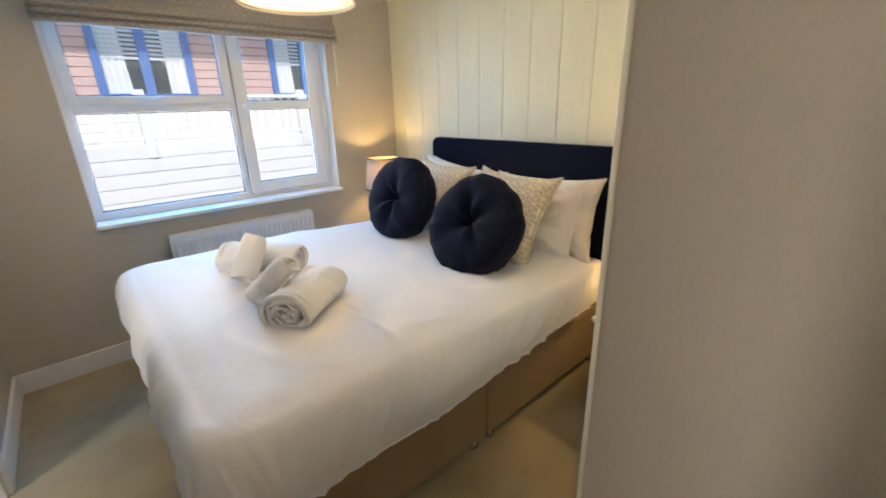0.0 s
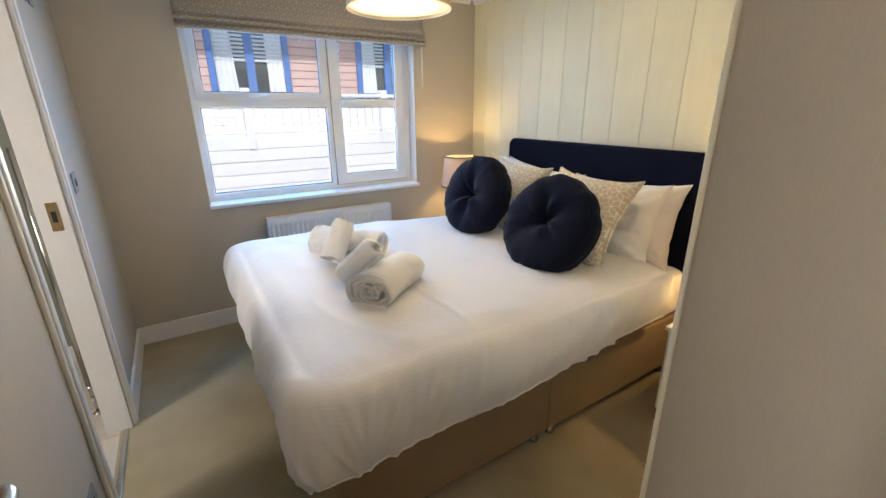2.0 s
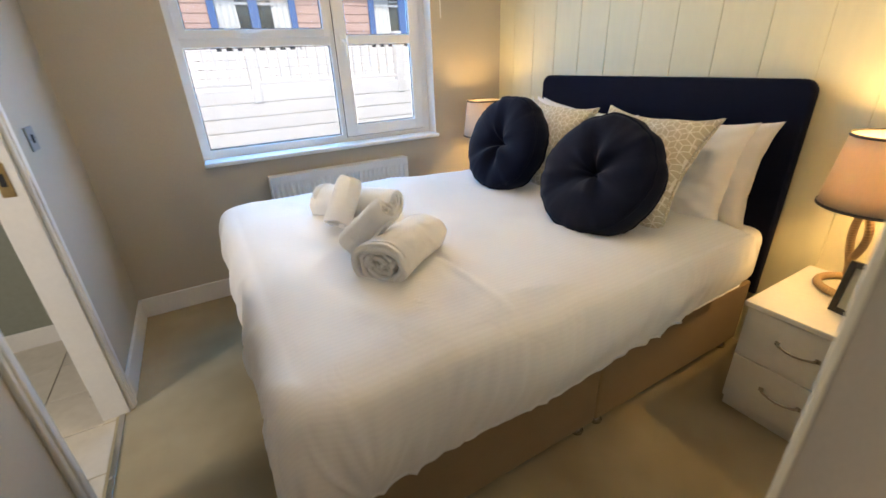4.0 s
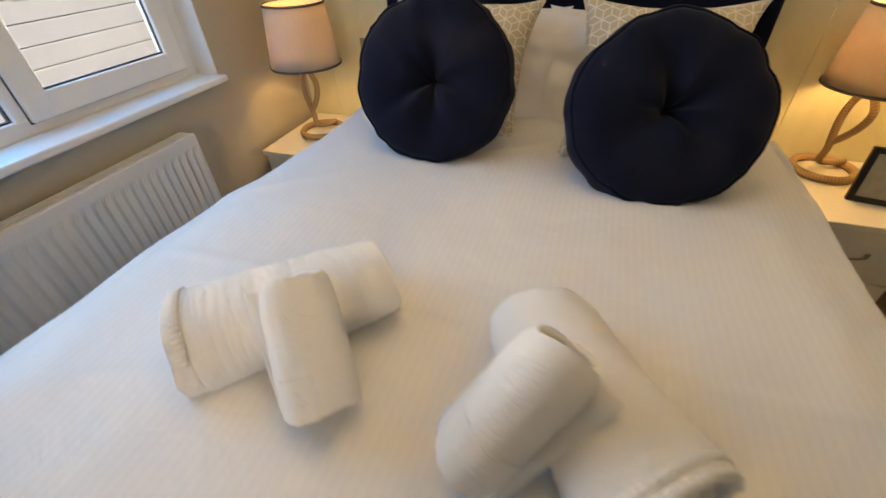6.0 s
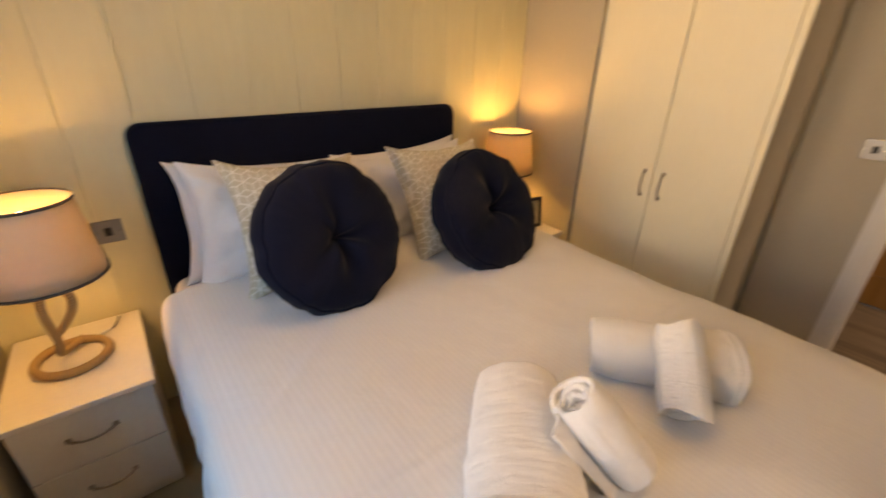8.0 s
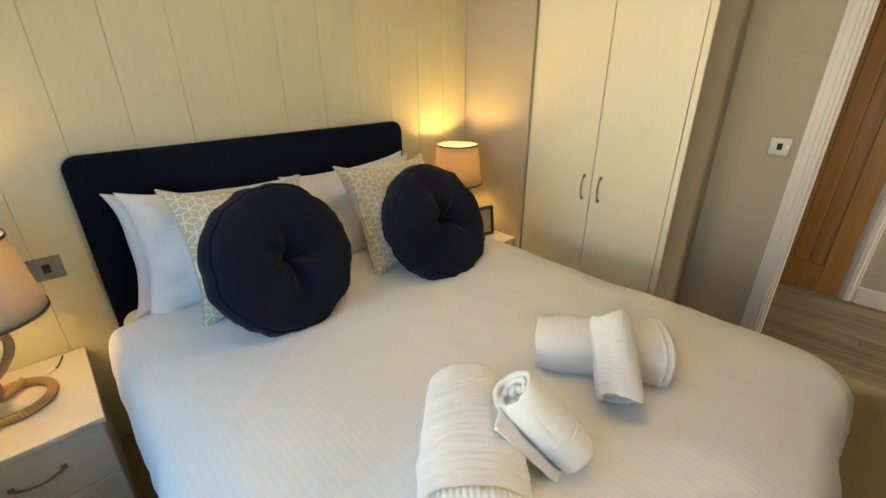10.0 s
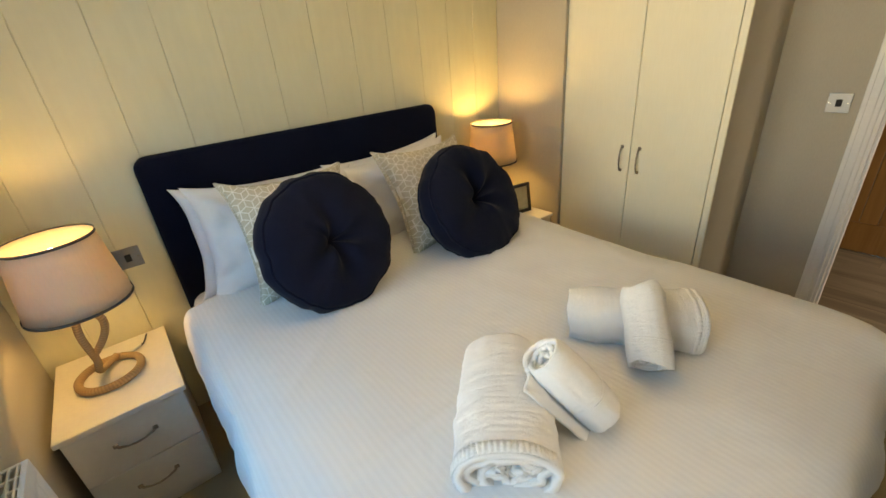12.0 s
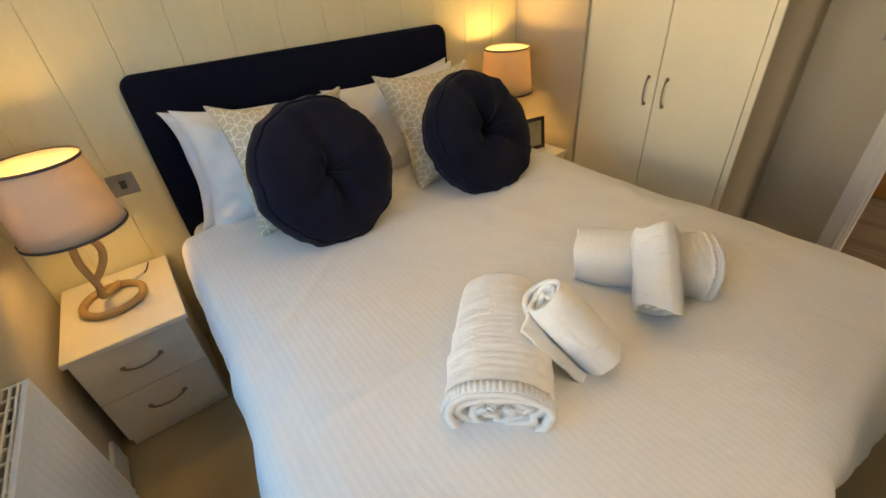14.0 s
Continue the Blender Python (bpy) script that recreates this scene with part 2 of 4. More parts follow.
TERRY = surface("white_terry_towelling", (0.88, 0.865, 0.83), (0.95, 0.935, 0.905), 0.95, 520, 14, relief=0.8, sheen=0.4, depth=0.004)
CUBES = cube_pattern("beige_cube_cushion_cloth", (0.48, 0.43, 0.31), (0.57, 0.515, 0.39), (0.82, 0.79, 0.72), 0.0275, 0.065)
BLIND = cube_pattern("grey_cube_blind_cloth", (0.24, 0.22, 0.195), (0.31, 0.285, 0.25), (0.42, 0.395, 0.36), 0.026, 0.07)
PENDANT_CLOTH = cube_pattern("gold_pattern_shade_cloth", (0.46, 0.36, 0.21), (0.55, 0.44, 0.28), (0.72, 0.63, 0.48), 0.028, 0.08, 0.24)
FURNITURE = surface("ivory_furniture_board", (0.72, 0.69, 0.62), (0.78, 0.75, 0.68), 0.42, 50, 3, relief=0.04)
WARDROBE = surface("ivory_wardrobe_board", (0.79, 0.75, 0.58), (0.85, 0.81, 0.64), 0.5, 260, 3, (1, 1, 0.05), 0.12, depth=0.0006)
OAK = wood("oak_veneer", (0.28, 0.13, 0.036), (0.46, 0.24, 0.08), 0.42, "z", 0.25)
PLANK = wood("grey_oak_plank", (0.14, 0.10, 0.065), (0.36, 0.29, 0.21), 0.5, "x", 0.6, 6)
TILE = surface("stone_tile", (0.50, 0.46, 0.38), (0.62, 0.58, 0.50), 0.4, 20, 3, vary=0.3)
ENSUITE = surface("sage_wall_panel", (0.22, 0.235, 0.19), (0.27, 0.285, 0.235), 0.5, 40, 3)
ROPE = rope_mat("jute_rope")
DIFFUSER = lampshade("frosted_diffuser", (0.93, 0.91, 0.84), 0.92, (0.96, 0.93, 0.84))
LINING = lampshade("cream_shade_lining", (0.84, 0.79, 0.68))
PLATE = surface("satin_chrome_plate", (0.26, 0.255, 0.245), (0.33, 0.325, 0.31), 0.45, 200, 8, metal=1.0, relief=0.03)
SHADE = lampshade("taupe_lampshade_cloth", (0.63, 0.54, 0.42))
TRIM = surface("dark_shade_trim", (0.05, 0.045, 0.04), (0.09, 0.08, 0.07), 0.8, 300)
BLACK = surface("black_picture_frame", (0.012, 0.011, 0.010), (0.02, 0.019, 0.018), 0.35, 60)
CARD = surface("grey_green_print", (0.30, 0.30, 0.24), (0.44, 0.44, 0.38), 0.6, 30, 8)
BULB = glow("lit_bulb", (1.0, 0.74, 0.42), 14.0)
GLASS = glass("window_glass")
CLAD = surface("terracotta_cladding", (0.50, 0.35, 0.30), (0.60, 0.44, 0.38), 0.7, 60, 2, (0.1, 1, 1), 0.3, vary=0.4)
# the veranda's white paint; also paints sun glare on the lodge's lower boards
WHITE_DECK_AND_GLARE = surface("white_deck_paint_and_glare", (0.76, 0.75, 0.72), (0.84, 0.83, 0.80), 0.6, 60, 3, (0.1, 1, 1), 0.2, vary=0.3)
NAVY_PAINT = surface("blue_window_paint", (0.07, 0.15, 0.36), (0.10, 0.20, 0.44), 0.45)
CURTAIN = surface("white_curtain", (0.74, 0.74, 0.72), (0.82, 0.82, 0.80), 0.85)
SLAT = surface("pale_blind_slat", (0.55, 0.57, 0.60), (0.65, 0.67, 0.70), 0.5)
# near-black tone holding the dimness of the lodge's rooms
ROOM_SHADE = surface("painted_room_shade", (0.05, 0.06, 0.06), (0.09, 0.10, 0.10), 0.8)
ROOF = surface("dark_roof_tile", (0.05, 0.045, 0.045), (0.09, 0.08, 0.075), 0.8, 40, 3)
GRASS = surface("lawn", (0.04, 0.06, 0.02), (0.08, 0.11, 0.035), 0.95, 30, 0.6, relief=0.8, depth=0.03)

# pane gaskets, and the painted shadow line round the casement
SEAL_AND_SHADE = surface("rubber_seal_and_gap_shade", (0.02, 0.02, 0.02), (0.035, 0.035, 0.034), 0.6)

# ---------- building helpers ----------


def thing(name, label, category, m=None, group="", kind=""):
    ob = new(name)
    ob.empty_display_size = 0.05
    ob.matrix_basis = m or Matrix()
    return tagged(ob, label, category, group, kind)


def part(name, bm, material, parent=None, label="", smooth=False, m=None):
    data = bpy.data.meshes.new(name)
    bmesh.ops.recalc_face_normals(bm, faces=bm.faces)
    bm.to_mesh(data)
    bm.free()
    data.materials.append(material)
    if smooth:
        data.polygons.foreach_set("use_smooth", [True] * len(data.polygons))
    ob = new(name, data)
    ob.parent = parent
    if m:
        ob.matrix_basis = m
    return tagged(ob, label)


def box(x0, y0, z0, x1, y1, z1, bevel=0.0, seg=2, into=None):
    bm = bmesh.new()
    bmesh.ops.create_cube(bm, size=1)
    for v in bm.verts:
        v.co = Vector(((x0 + x1) / 2 + v.co.x * (x1 - x0), (y0 + y1) / 2 + v.co.y * (y1 - y0), (z0 + z1) / 2 + v.co.z * (z1 - z0)))
    if bevel:
        bmesh.ops.bevel(bm, geom=bm.edges[:], offset=bevel, segments=seg, affect="EDGES", profile=0.5)
    if into is not None:
        data = bpy.data.meshes.new("scratch")
        bm.to_mesh(data)
        bm.free()
        into.from_mesh(data)
        bpy.data.meshes.remove(data)
        return into
    return bm


def tube(points, r, seg=10, closed=False, caps=True, into=None):
    """A round bar along a line of points, with lengths in metres as its coordinates."""
    bm = into if into is not None else bmesh.new()
    uv = bm.loops.layers.uv.verify()
    pts = [Vector(p) for p in points]
    n, rings, at, up = len(pts), [], 0.0, None
    lengths = []
    for i, p in enumerate(pts):
        a = pts[(i - 1) % n] if closed or i else p
        b = pts[(i + 1) % n] if closed or i < n - 1 else p
        d = (b - a).normalized()
        if up is None:
            up = Vector((0, 0, 1)) if abs(d.z) < 0.9 else Vector((1, 0, 0))
        side = d.cross(up).normalized()
        up = side.cross(d).normalized()
        rad = r[i] if isinstance(r, (list, tuple)) else r
        rings.append([bm.verts.new(p + (side * math.cos(t) + up * math.sin(t)) * rad) for t in (2 * math.pi * k / seg for k in range(seg))])
        lengths.append(at)
        at += (pts[(i + 1) % n] - p).length
    for i in range(n if closed else n - 1):
        j = (i + 1) % n
        l0, l1 = lengths[i], lengths[i] + (pts[j] - pts[i]).length
        for k in range(seg):
            q = (k + 1) % seg
            f = bm.faces.new((rings[i][k], rings[i][q], rings[j][q], rings[j][k]))
            for loop, c in zip(f.loops, ((l0, k / seg), (l0, (k + 1) / seg), (l1, (k + 1) / seg), (l1, k / seg))):
                loop[uv].uv = c
    if caps and not closed:
        bm.faces.new(rings[0][::-1])
        bm.faces.new(rings[-1])
    return bm


def lathe(profile, seg=48, into=None):
    """Turns a line of (radius, height) about z; coordinates in metres round and up."""
    bm = into if into is not None else bmesh.new()
    uv = bm.loops.layers.uv.verify()
    rings = [[bm.verts.new((r * math.cos(2 * math.pi * k / seg), r * math.sin(2 * math.pi * k / seg), z)) for k in range(seg)] for r, z in profile]
    for i in range(len(rings) - 1):
        for k in range(seg):
            q = (k + 1) % seg
            f = bm.faces.new((rings[i][k], rings[i][q], rings[i + 1][q], rings[i + 1][k]))
            r = max(profile[i][0], profile[i + 1][0])
            for loop, c in zip(f.loops, ((k, i), (k + 1, i), (k + 1, i + 1), (k, i + 1))):
                loop[uv].uv = (c[0] / seg * 2 * math.pi * r, profile[c[1]][1])
    return bm


def holed_wall(axis, a0, a1, b0, b1, z1, holes):
    """A wall of thickness a0..a1 across the axis, from b0 to b1, with openings (b, b, z, z)."""
    bm = bmesh.new()
    cuts = sorted({b0, b1, *[h[0] for h in holes], *[h[1] for h in holes]})
    for p, q in zip(cuts, cuts[1:]):
        zs = [0.0]
        for h in sorted(holes, key=lambda h: h[2]):
            if h[0] <= p and q <= h[1]:
                zs += [h[2], h[3]]
        zs.append(z1)
        for lo, hi in zip(zs[::2], zs[1::2]):
            if hi - lo > 1e-4:
                if axis == "y":
                    box(p, a0, lo, q, a1, hi, into=bm)
                else:
                    box(a0, p, lo, a1, q, hi, into=bm)
    bmesh.ops.remove_doubles(bm, verts=bm.verts, dist=1e-5)
    inner = [f for f in bm.faces if len([g for g in f.verts[0].link_faces if g is not f and set(g.verts) == set(f.verts)])]
    bmesh.ops.delete(bm, geom=inner, context="FACES_ONLY")
    return bm


def setting(name, bm, material, label, category="wall"):
    return tagged(part(name, bm, material), label, category, kind="structure")

# ---------- the plan ----------
XW, XE, YN, YF, YS, TOP = -0.63, 2.05, 2.05, -0.60, -1.12, 2.305   # west, east, north, wardrobe front, south, ceiling
WIN = (-0.085, 1.470, 0.855, 2.05)
BED_TOP = 0.712

# ---------- structure ----------
setting("floor", box(XW - 0.1, YS - 0.10, -0.08, XE + 0.1, YN + 0.2, 0.0), CARPET, "beige cut-pile carpet over the bedroom floor", "carpet")
setting("wall_north", holed_wall("y", YN, YN + 0.2, XW - 0.1, XE + 0.12, TOP, [WIN]), WALL, "greige textured wall with the bedroom window")
setting("wall_east", box(XE + 0.0045, YS - 1.5, 0, XE + 0.12, YN, TOP), PANEL, "cream wall behind the headboard boards")
setting("wall_south_1", box(1.54, YF - 0.08, 0, XE + 0.004, -0.582, TOP), WALL, "greige wall return beside the wardrobe")
setting("wall_wardrobe_side", box(0.672, YS, 0, 0.70, YF - 0.0125, TOP), WALL, "greige wall at the wardrobe's end")
setting("wall_south", holed_wall("y", YS - 0.1, YS, XW - 0.1, 0.72, TOP, [(-0.52, 0.265, 0.0, 2.03)]), WALL, "greige wall with the bedroom doorway")
setting("wall_west", holed_wall("x", XW - 0.1, XW, YS, YN, TOP, [(0.545, 1.18, 0.0, 2.03)]), WALL, "greige wall with the shower room doorway")
setting("ceiling", box(XW - 0.1, YS - 0.1, TOP, XE + 0.12, YN + 0.2, TOP + 0.08), CEILING, "plain white ceiling", "ceiling")


def cornice(name, p, q, inward):
    """A concave moulding between wall and ceiling."""
    p, q, inward = Vector((*p, TOP)), Vector((*q, TOP)), Vector((*inward, 0))
    bm = bmesh.new()
    prof = [(0.0, 0.0), (0.0, -0.055), (0.008, -0.055), (0.014, -0.040), (0.026, -0.024), (0.040, -0.014), (0.055, -0.008), (0.055, 0.0)]
    rows = [[bm.verts.new(e + inward * a + Vector((0, 0, b))) for a, b in prof] for e in (p, q)]
    for i in range(len(prof)):
        j = (i + 1) % len(prof)
        bm.faces.new((rows[0][i], rows[0][j], rows[1][j], rows[1][i]))
    bm.faces.new(rows[0])
    bm.faces.new(rows[1][::-1])
    return setting(name, bm, CEILING, "white coved moulding at the ceiling", "trim")


cornice("trim_cornice_east", (XE, YF), (XE, YN), (-1, 0))
cornice("trim_cornice_north", (XW, YN), (XE - 0.055, YN), (0, -1))
cornice("trim_cornice_west", (XW, YS), (XW, YN - 0.055), (1, 0))


def baseboard(name, x0, y0, x1, y1):
    return setting(name, box(x0, y0, 0, x1, y1, 0.122, 0.004), PAINT, "white painted skirting board", "skirting")


baseboard("baseboard_north", XW + 0.016, YN - 0.016, 1.52, YN)
baseboard("baseboard_west", XW, 1.245, XW + 0.016, YN - 0.001)
baseboard("baseboard_west_2", XW, YS, XW + 0.016, 0.482)
baseboard("baseboard_south", 0.345, YS, 0.664, YS + 0.016)


def casing(name, axis, face, out, b0, b1, top, depth, label):
    """Moulded casing round a doorway, with the lining in the wall."""
    root = thing(name, label, "door frame", kind="structure")
    w, g = 0.068, 0.006

    def bar(n, p, q, lo, hi, d):
        bm = bmesh.new()
        for e, (o, s) in enumerate(((d, 0.0), (d + 0.006, 0.018))):
            a, b = sorted((face, face + out * o))
            pp, qq = (p + s, q - s) if n != "head" else (p, q)
            l2, h2 = (lo, hi) if n != "head" else (lo + s, hi - s)
            if axis == "y":
                box(pp, a, l2, qq, b, h2, 0.003, 1, into=bm)
            else:
                box(a, pp, l2, b, qq, h2, 0.003, 1, into=bm)
        part(n, bm, PAINT, root)
    bar("casing", b0 - w + g, b0 + g, 0, top + w, 0.014)
    bar("casing", b1 - g, b1 + w - g, 0, top + w, 0.014)
    bar("head", b0 + g + 0.001, b1 - g - 0.001, top - g, top + w, 0.014)
    a, b = sorted((face - out * 0.001, face - out * depth))
    for n, p, q, lo, hi in (("lining", b0, b0 + 0.02, 0, top), ("lining", b1 - 0.02, b1, 0, top), ("lining_head", b0 + 0.02, b1 - 0.02, top - 0.02, top)):
        part(n, box(p, a, lo, q, b, hi, 0.002, 1) if axis == "y" else box(a, p, lo, b, q, hi, 0.002, 1), PAINT, root)
    mid = (a + b) / 2
    for p, q in () if axis == "x" else ((b0 + 0.02, b0 + 0.032), (b1 - 0.032, b1 - 0.02)):
        part("stop", box(p, mid - 0.02, 0, q, mid + 0.02, top - 0.02, 0.002, 1) if axis == "y" else box(mid - 0.02, p, 0, mid + 0.02, q, top - 0.02, 0.002, 1), PAINT, root)
    return root


casing("door_frame_1", "y", YS, 1, -0.52, 0.265, 2.03, 0.1, "white moulded door frame of the bedroom doorway")
ensuite_frame = casing("door_frame_2", "x", XW, 1, 0.545, 1.18, 2.03, 0.1, "white moulded door frame of the shower room doorway")
strike = thing("strike_plate", "worn brass strike plate let into the white door lining", "strike plate", pose(XW - 0.045, 1.160, 1.06))
part("plate", box(-0.018, -0.003, -0.058, 0.018, 0.0, 0.058, 0.002, 1), BRASS, strike)
# raised dark block; the hole's shade is its colour
part("keeper", box(-0.008, -0.0045, -0.022, 0.008, -0.003, 0.022, 0.001, 1), DARK, strike, "dark block painting the shade of the latch hole")
setting("trim_threshold", box(XW - 0.040, 0.566, 0.0, XW - 0.018, 1.159, 0.006, 0.002), CHROME, "bright metal threshold strip", "threshold strip")

# ---------- window ----------
x0, x1, z0, z1 = WIN
yf = YN + 0.10
window = thing("window_1", "white plastic casement window with four panes", "window", kind="structure")


def frame_of(name, a, b, c, d, w, ya, yb, parent, mat=UPVC, bevel=0.006):
    bm = bmesh.new()
    box(a, ya, c, a + w, yb, d, bevel, into=bm)
    box(b - w, ya, c, b, yb, d, bevel, into=bm)
    box(a + w - 0.004, ya + 0.0006, c, b - w + 0.004, yb - 0.0006, c + w, bevel, into=bm)
    box(a + w - 0.004, ya + 0.0006, d - w, b - w + 0.004, yb - 0.0006, d, bevel, into=bm)
    return part(name, bm, mat, parent)


zf = z0 + 0.012
part("frame_side", box(x1 - 0.075, yf + 0.002, zf + 0.04, x1 - 0.04, yf + 0.028, z1 - 0.04, 0.004), UPVC, window)
frame_of("window_frame", x0, x1, zf, z1, 0.05, yf, yf + 0.05, window)
part("mullion", box(0.785, yf + 0.001, zf + 0.045, 0.845, yf + 0.049, z1 - 0.045, 0.006), UPVC, window)
part("transom", box(x0 + 0.045, yf + 0.002, 1.475, 0.787, yf + 0.048, 1.535, 0.006), UPVC, window)
part("pane", box(x0 + 0.045, yf + 0.030, zf + 0.045, 0.787, yf + 0.038, 1.478), GLASS, window).visible_shadow = False
sash = frame_of("sash", x0 + 0.035, 0.797, 1.520, z1 - 0.035, 0.048, yf - 0.018, yf + 0.022, window)
part("pane", box(x0 + 0.08, yf, 1.564, 0.752, yf + 0.008, z1 - 0.08), GLASS, sash).visible_shadow = False
case = frame_of("casement", 0.820, x1 - 0.055, zf + 0.035, z1 - 0.035, 0.075, yf - 0.018, yf + 0.022, window)
part("glazing_bar", box(0.900, yf - 0.016, 1.475, x1 - 0.128, yf + 0.020, 1.530, 0.006), UPVC, case)
part("pane", box(0.905, yf, zf + 0.105, x1 - 0.125, yf + 0.008, 1.478), GLASS, case).visible_shadow = False
part("pane", box(0.905, yf, 1.528, x1 - 0.125, yf + 0.008, z1 - 0.105), GLASS, case).visible_shadow = False


frame_of("seal_and_shade", x0 + 0.048, 0.787, zf + 0.048, 1.477, 0.007, yf + 0.016, yf + 0.032, window, SEAL_AND_SHADE, 0.001)
frame_of("seal_and_shade", x0 + 0.081, 0.751, 1.566, z1 - 0.081, 0.007, yf - 0.006, yf + 0.003, sash, SEAL_AND_SHADE, 0.001)
frame_of("seal_and_shade", 0.893, x1 - 0.128, zf + 0.108, 1.477, 0.007, yf - 0.006, yf + 0.003, case, SEAL_AND_SHADE, 0.001)
frame_of("seal_and_shade", 0.893, x1 - 0.128, 1.528, z1 - 0.108, 0.007, yf - 0.006, yf + 0.003, case, SEAL_AND_SHADE, 0.001)
# thin dark strip painting the shadow gap round the proud casement
frame_of("seal_and_shade", 0.817, x1 - 0.052, zf + 0.032, z1 - 0.032, 0.004, yf - 0.004, yf + 0.004, window, SEAL_AND_SHADE, 0.0005)


def window_handle(parent, m):
    bm = box(-0.014, -0.012, -0.03, 0.014, 0, 0.03, 0.004)
    tube([(0, -0.012, 0), (0, -0.035, 0.002), (0.004, -0.042, -0.02), (0.006, -0.042, -0.10)], [0.009, 0.009, 0.009, 0.006], 8, into=bm)
    part("handle", bm, UPVC, parent, "white lever handle", True, m)


window_handle(sash, pose(0.36, yf - 0.018, 1.545, 0, 90, 0))
window_handle(case, pose(0.862, yf - 0.018, 1.50))
sill = setting("window_sill", box(x0 - 0.004, YN - 0.042, z0 - 0.012, x1 + 0.006, YN + 0.10, z0 + 0.014, 0.008, 3, into=box(x0 + 0.001, yf - 0.02, z0 + 0.0005, x1 - 0.001, YN + 0.204, z0 + 0.0135)), UPVC, "white glossy window board", "window sill")
reveal = bmesh.new()
box(x0 - 0.001, YN + 0.002, z0 + 0.014, x0 + 0.004, yf, z1, into=reveal)
box(x1 - 0.004, YN + 0.002, z0 + 0.014, x1 + 0.001, yf, z1, into=reveal)
box(x0 - 0.001, yf + 0.051, z0, x0 + 0.006, YN + 0.205, z1, into=reveal)
box(x1 - 0.006, yf + 0.051, z0, x1 + 0.001, YN + 0.205, z1, into=reveal)
setting("trim_window_reveal", reveal, PAINT, "white painted window reveal", "trim")


def sheet(cols, rows, f, uvf=None, closed=False):
    """A surface over a grid: f(i / cols, j / rows) gives the place."""
    bm = bmesh.new()
    uv = bm.loops.layers.uv.verify()
    vs = [[bm.verts.new(f(i / cols, j / rows)) for j in range(rows + 1)] for i in range(cols + 1)]
    for i in range(cols):
        for j in range(rows):
            face = bm.faces.new((vs[i][j], vs[i + 1][j], vs[i + 1][j + 1], vs[i][j + 1]))
            if uvf:
                for loop, c in zip(face.loops, ((i, j), (i + 1, j), (i + 1, j + 1), (i, j + 1))):
                    loop[uv].uv = uvf(c[0] / cols, c[1] / rows)
    return bm


def solid(ob, thickness, offset=-1.0):
    mod = ob.modifiers.new("thickness", "SOLIDIFY")
    mod.thickness, mod.offset = thickness, offset
    return ob


blind = thing("roman_blind", "raised grey-beige patterned roman blind above the window", "blind", pose(-0.095, YN, 0))
WB, ZB = 1.62, 1.905
prof = [(-0.048, 2.30), (-0.050, 2.20), (-0.051, 2.10), (-0.054, 2.035), (-0.072, 2.012), (-0.086, 1.994), (-0.084, 1.984), (-0.062, 1.976), (-0.064, 1.972),
        (-0.088, 1.966), (-0.095, 1.954), (-0.090, 1.946), (-0.064, 1.940), (-0.066, 1.937), (-0.092, 1.931), (-0.097, 1.920), (-0.090, ZB + 0.003), (-0.070, ZB), (-0.052, ZB + 0.006), (-0.045, 1.93), (-0.044, 1.96)]
runs = [0.0]
for (a, b), (c, d) in zip(prof, prof[1:]):
    runs.append(runs[-1] + math.hypot(a - c, b - d))


def blind_at(u, v):
    k = min(int(round(v * (len(prof) - 1))), len(prof) - 1)
    sag = 0.006 * math.sin(u * math.pi * 3.2 + k * 0.5) * (1 if k > 4 else 0.25)
    return Vector((u * WB, prof[k][0] + sag * 0.5, prof[k][1] - abs(sag) * 0.5))


solid(part("fabric", sheet(40, len(prof) - 1, blind_at, lambda u, v: (u * WB, -runs[min(int(round(v * (len(prof) - 1))), len(prof) - 1)])), BLIND, blind, smooth=True), 0.004)
part("headrail", box(0.005, -0.045, 2.27, WB - 0.005, -0.002, 2.315, 0.003), PAINT, blind)
part("cord", tube([(WB - 0.01, -0.03, 2.27), (WB + 0.002, -0.035, 1.9), (WB + 0.004, -0.03, 1.62), (WB + 0.002, -0.026, 1.62), (WB - 0.004, -0.025, 2.27)], 0.0018, 5), CEILING, blind, "white pull cord")

# ---------- radiator ----------
radiator = thing("radiator", "white ribbed panel radiator under the window", "radiator", pose(0.235, YN, 0))
RW, RZ0, RZ1 = 0.935, 0.215, 0.738


def rad_face(u, v):
    x, z = u * RW, RZ0 + v * (RZ1 - RZ0)
    rib = 0.0 if not 0.06 < v < 0.93 else 0.009 * (0.5 + 0.5 * math.tanh(5 * math.sin(2 * math.pi * x / 0.0334)))
    return Vector((x, -0.098 + rib, z))


solid(part("front_panel", sheet(112, 16, rad_face), RADIATOR, radiator, smooth=False), 0.008)
part("rear_panel", box(0.005, -0.040, RZ0, RW - 0.005, -0.032, RZ1 - 0.004, 0.003), RADIATOR, radiator)
part("side_cover", box(-0.002, -0.099, RZ0 + 0.03, 0.004, -0.030, RZ1 + 0.006, 0.002), RADIATOR, radiator)
part("side_cover", box(RW - 0.004, -0.099, RZ0 + 0.03, RW + 0.002, -0.030, RZ1 + 0.006, 0.002), RADIATOR, radiator)
grille = bmesh.new()
for y in (-0.099, -0.083, -0.067, -0.051, -0.035):
    box(0, y, RZ1 - 0.002, RW, y + (0.012 if y == -0.099 else 0.005), RZ1 + 0.008, 0.001, 1, into=grille)
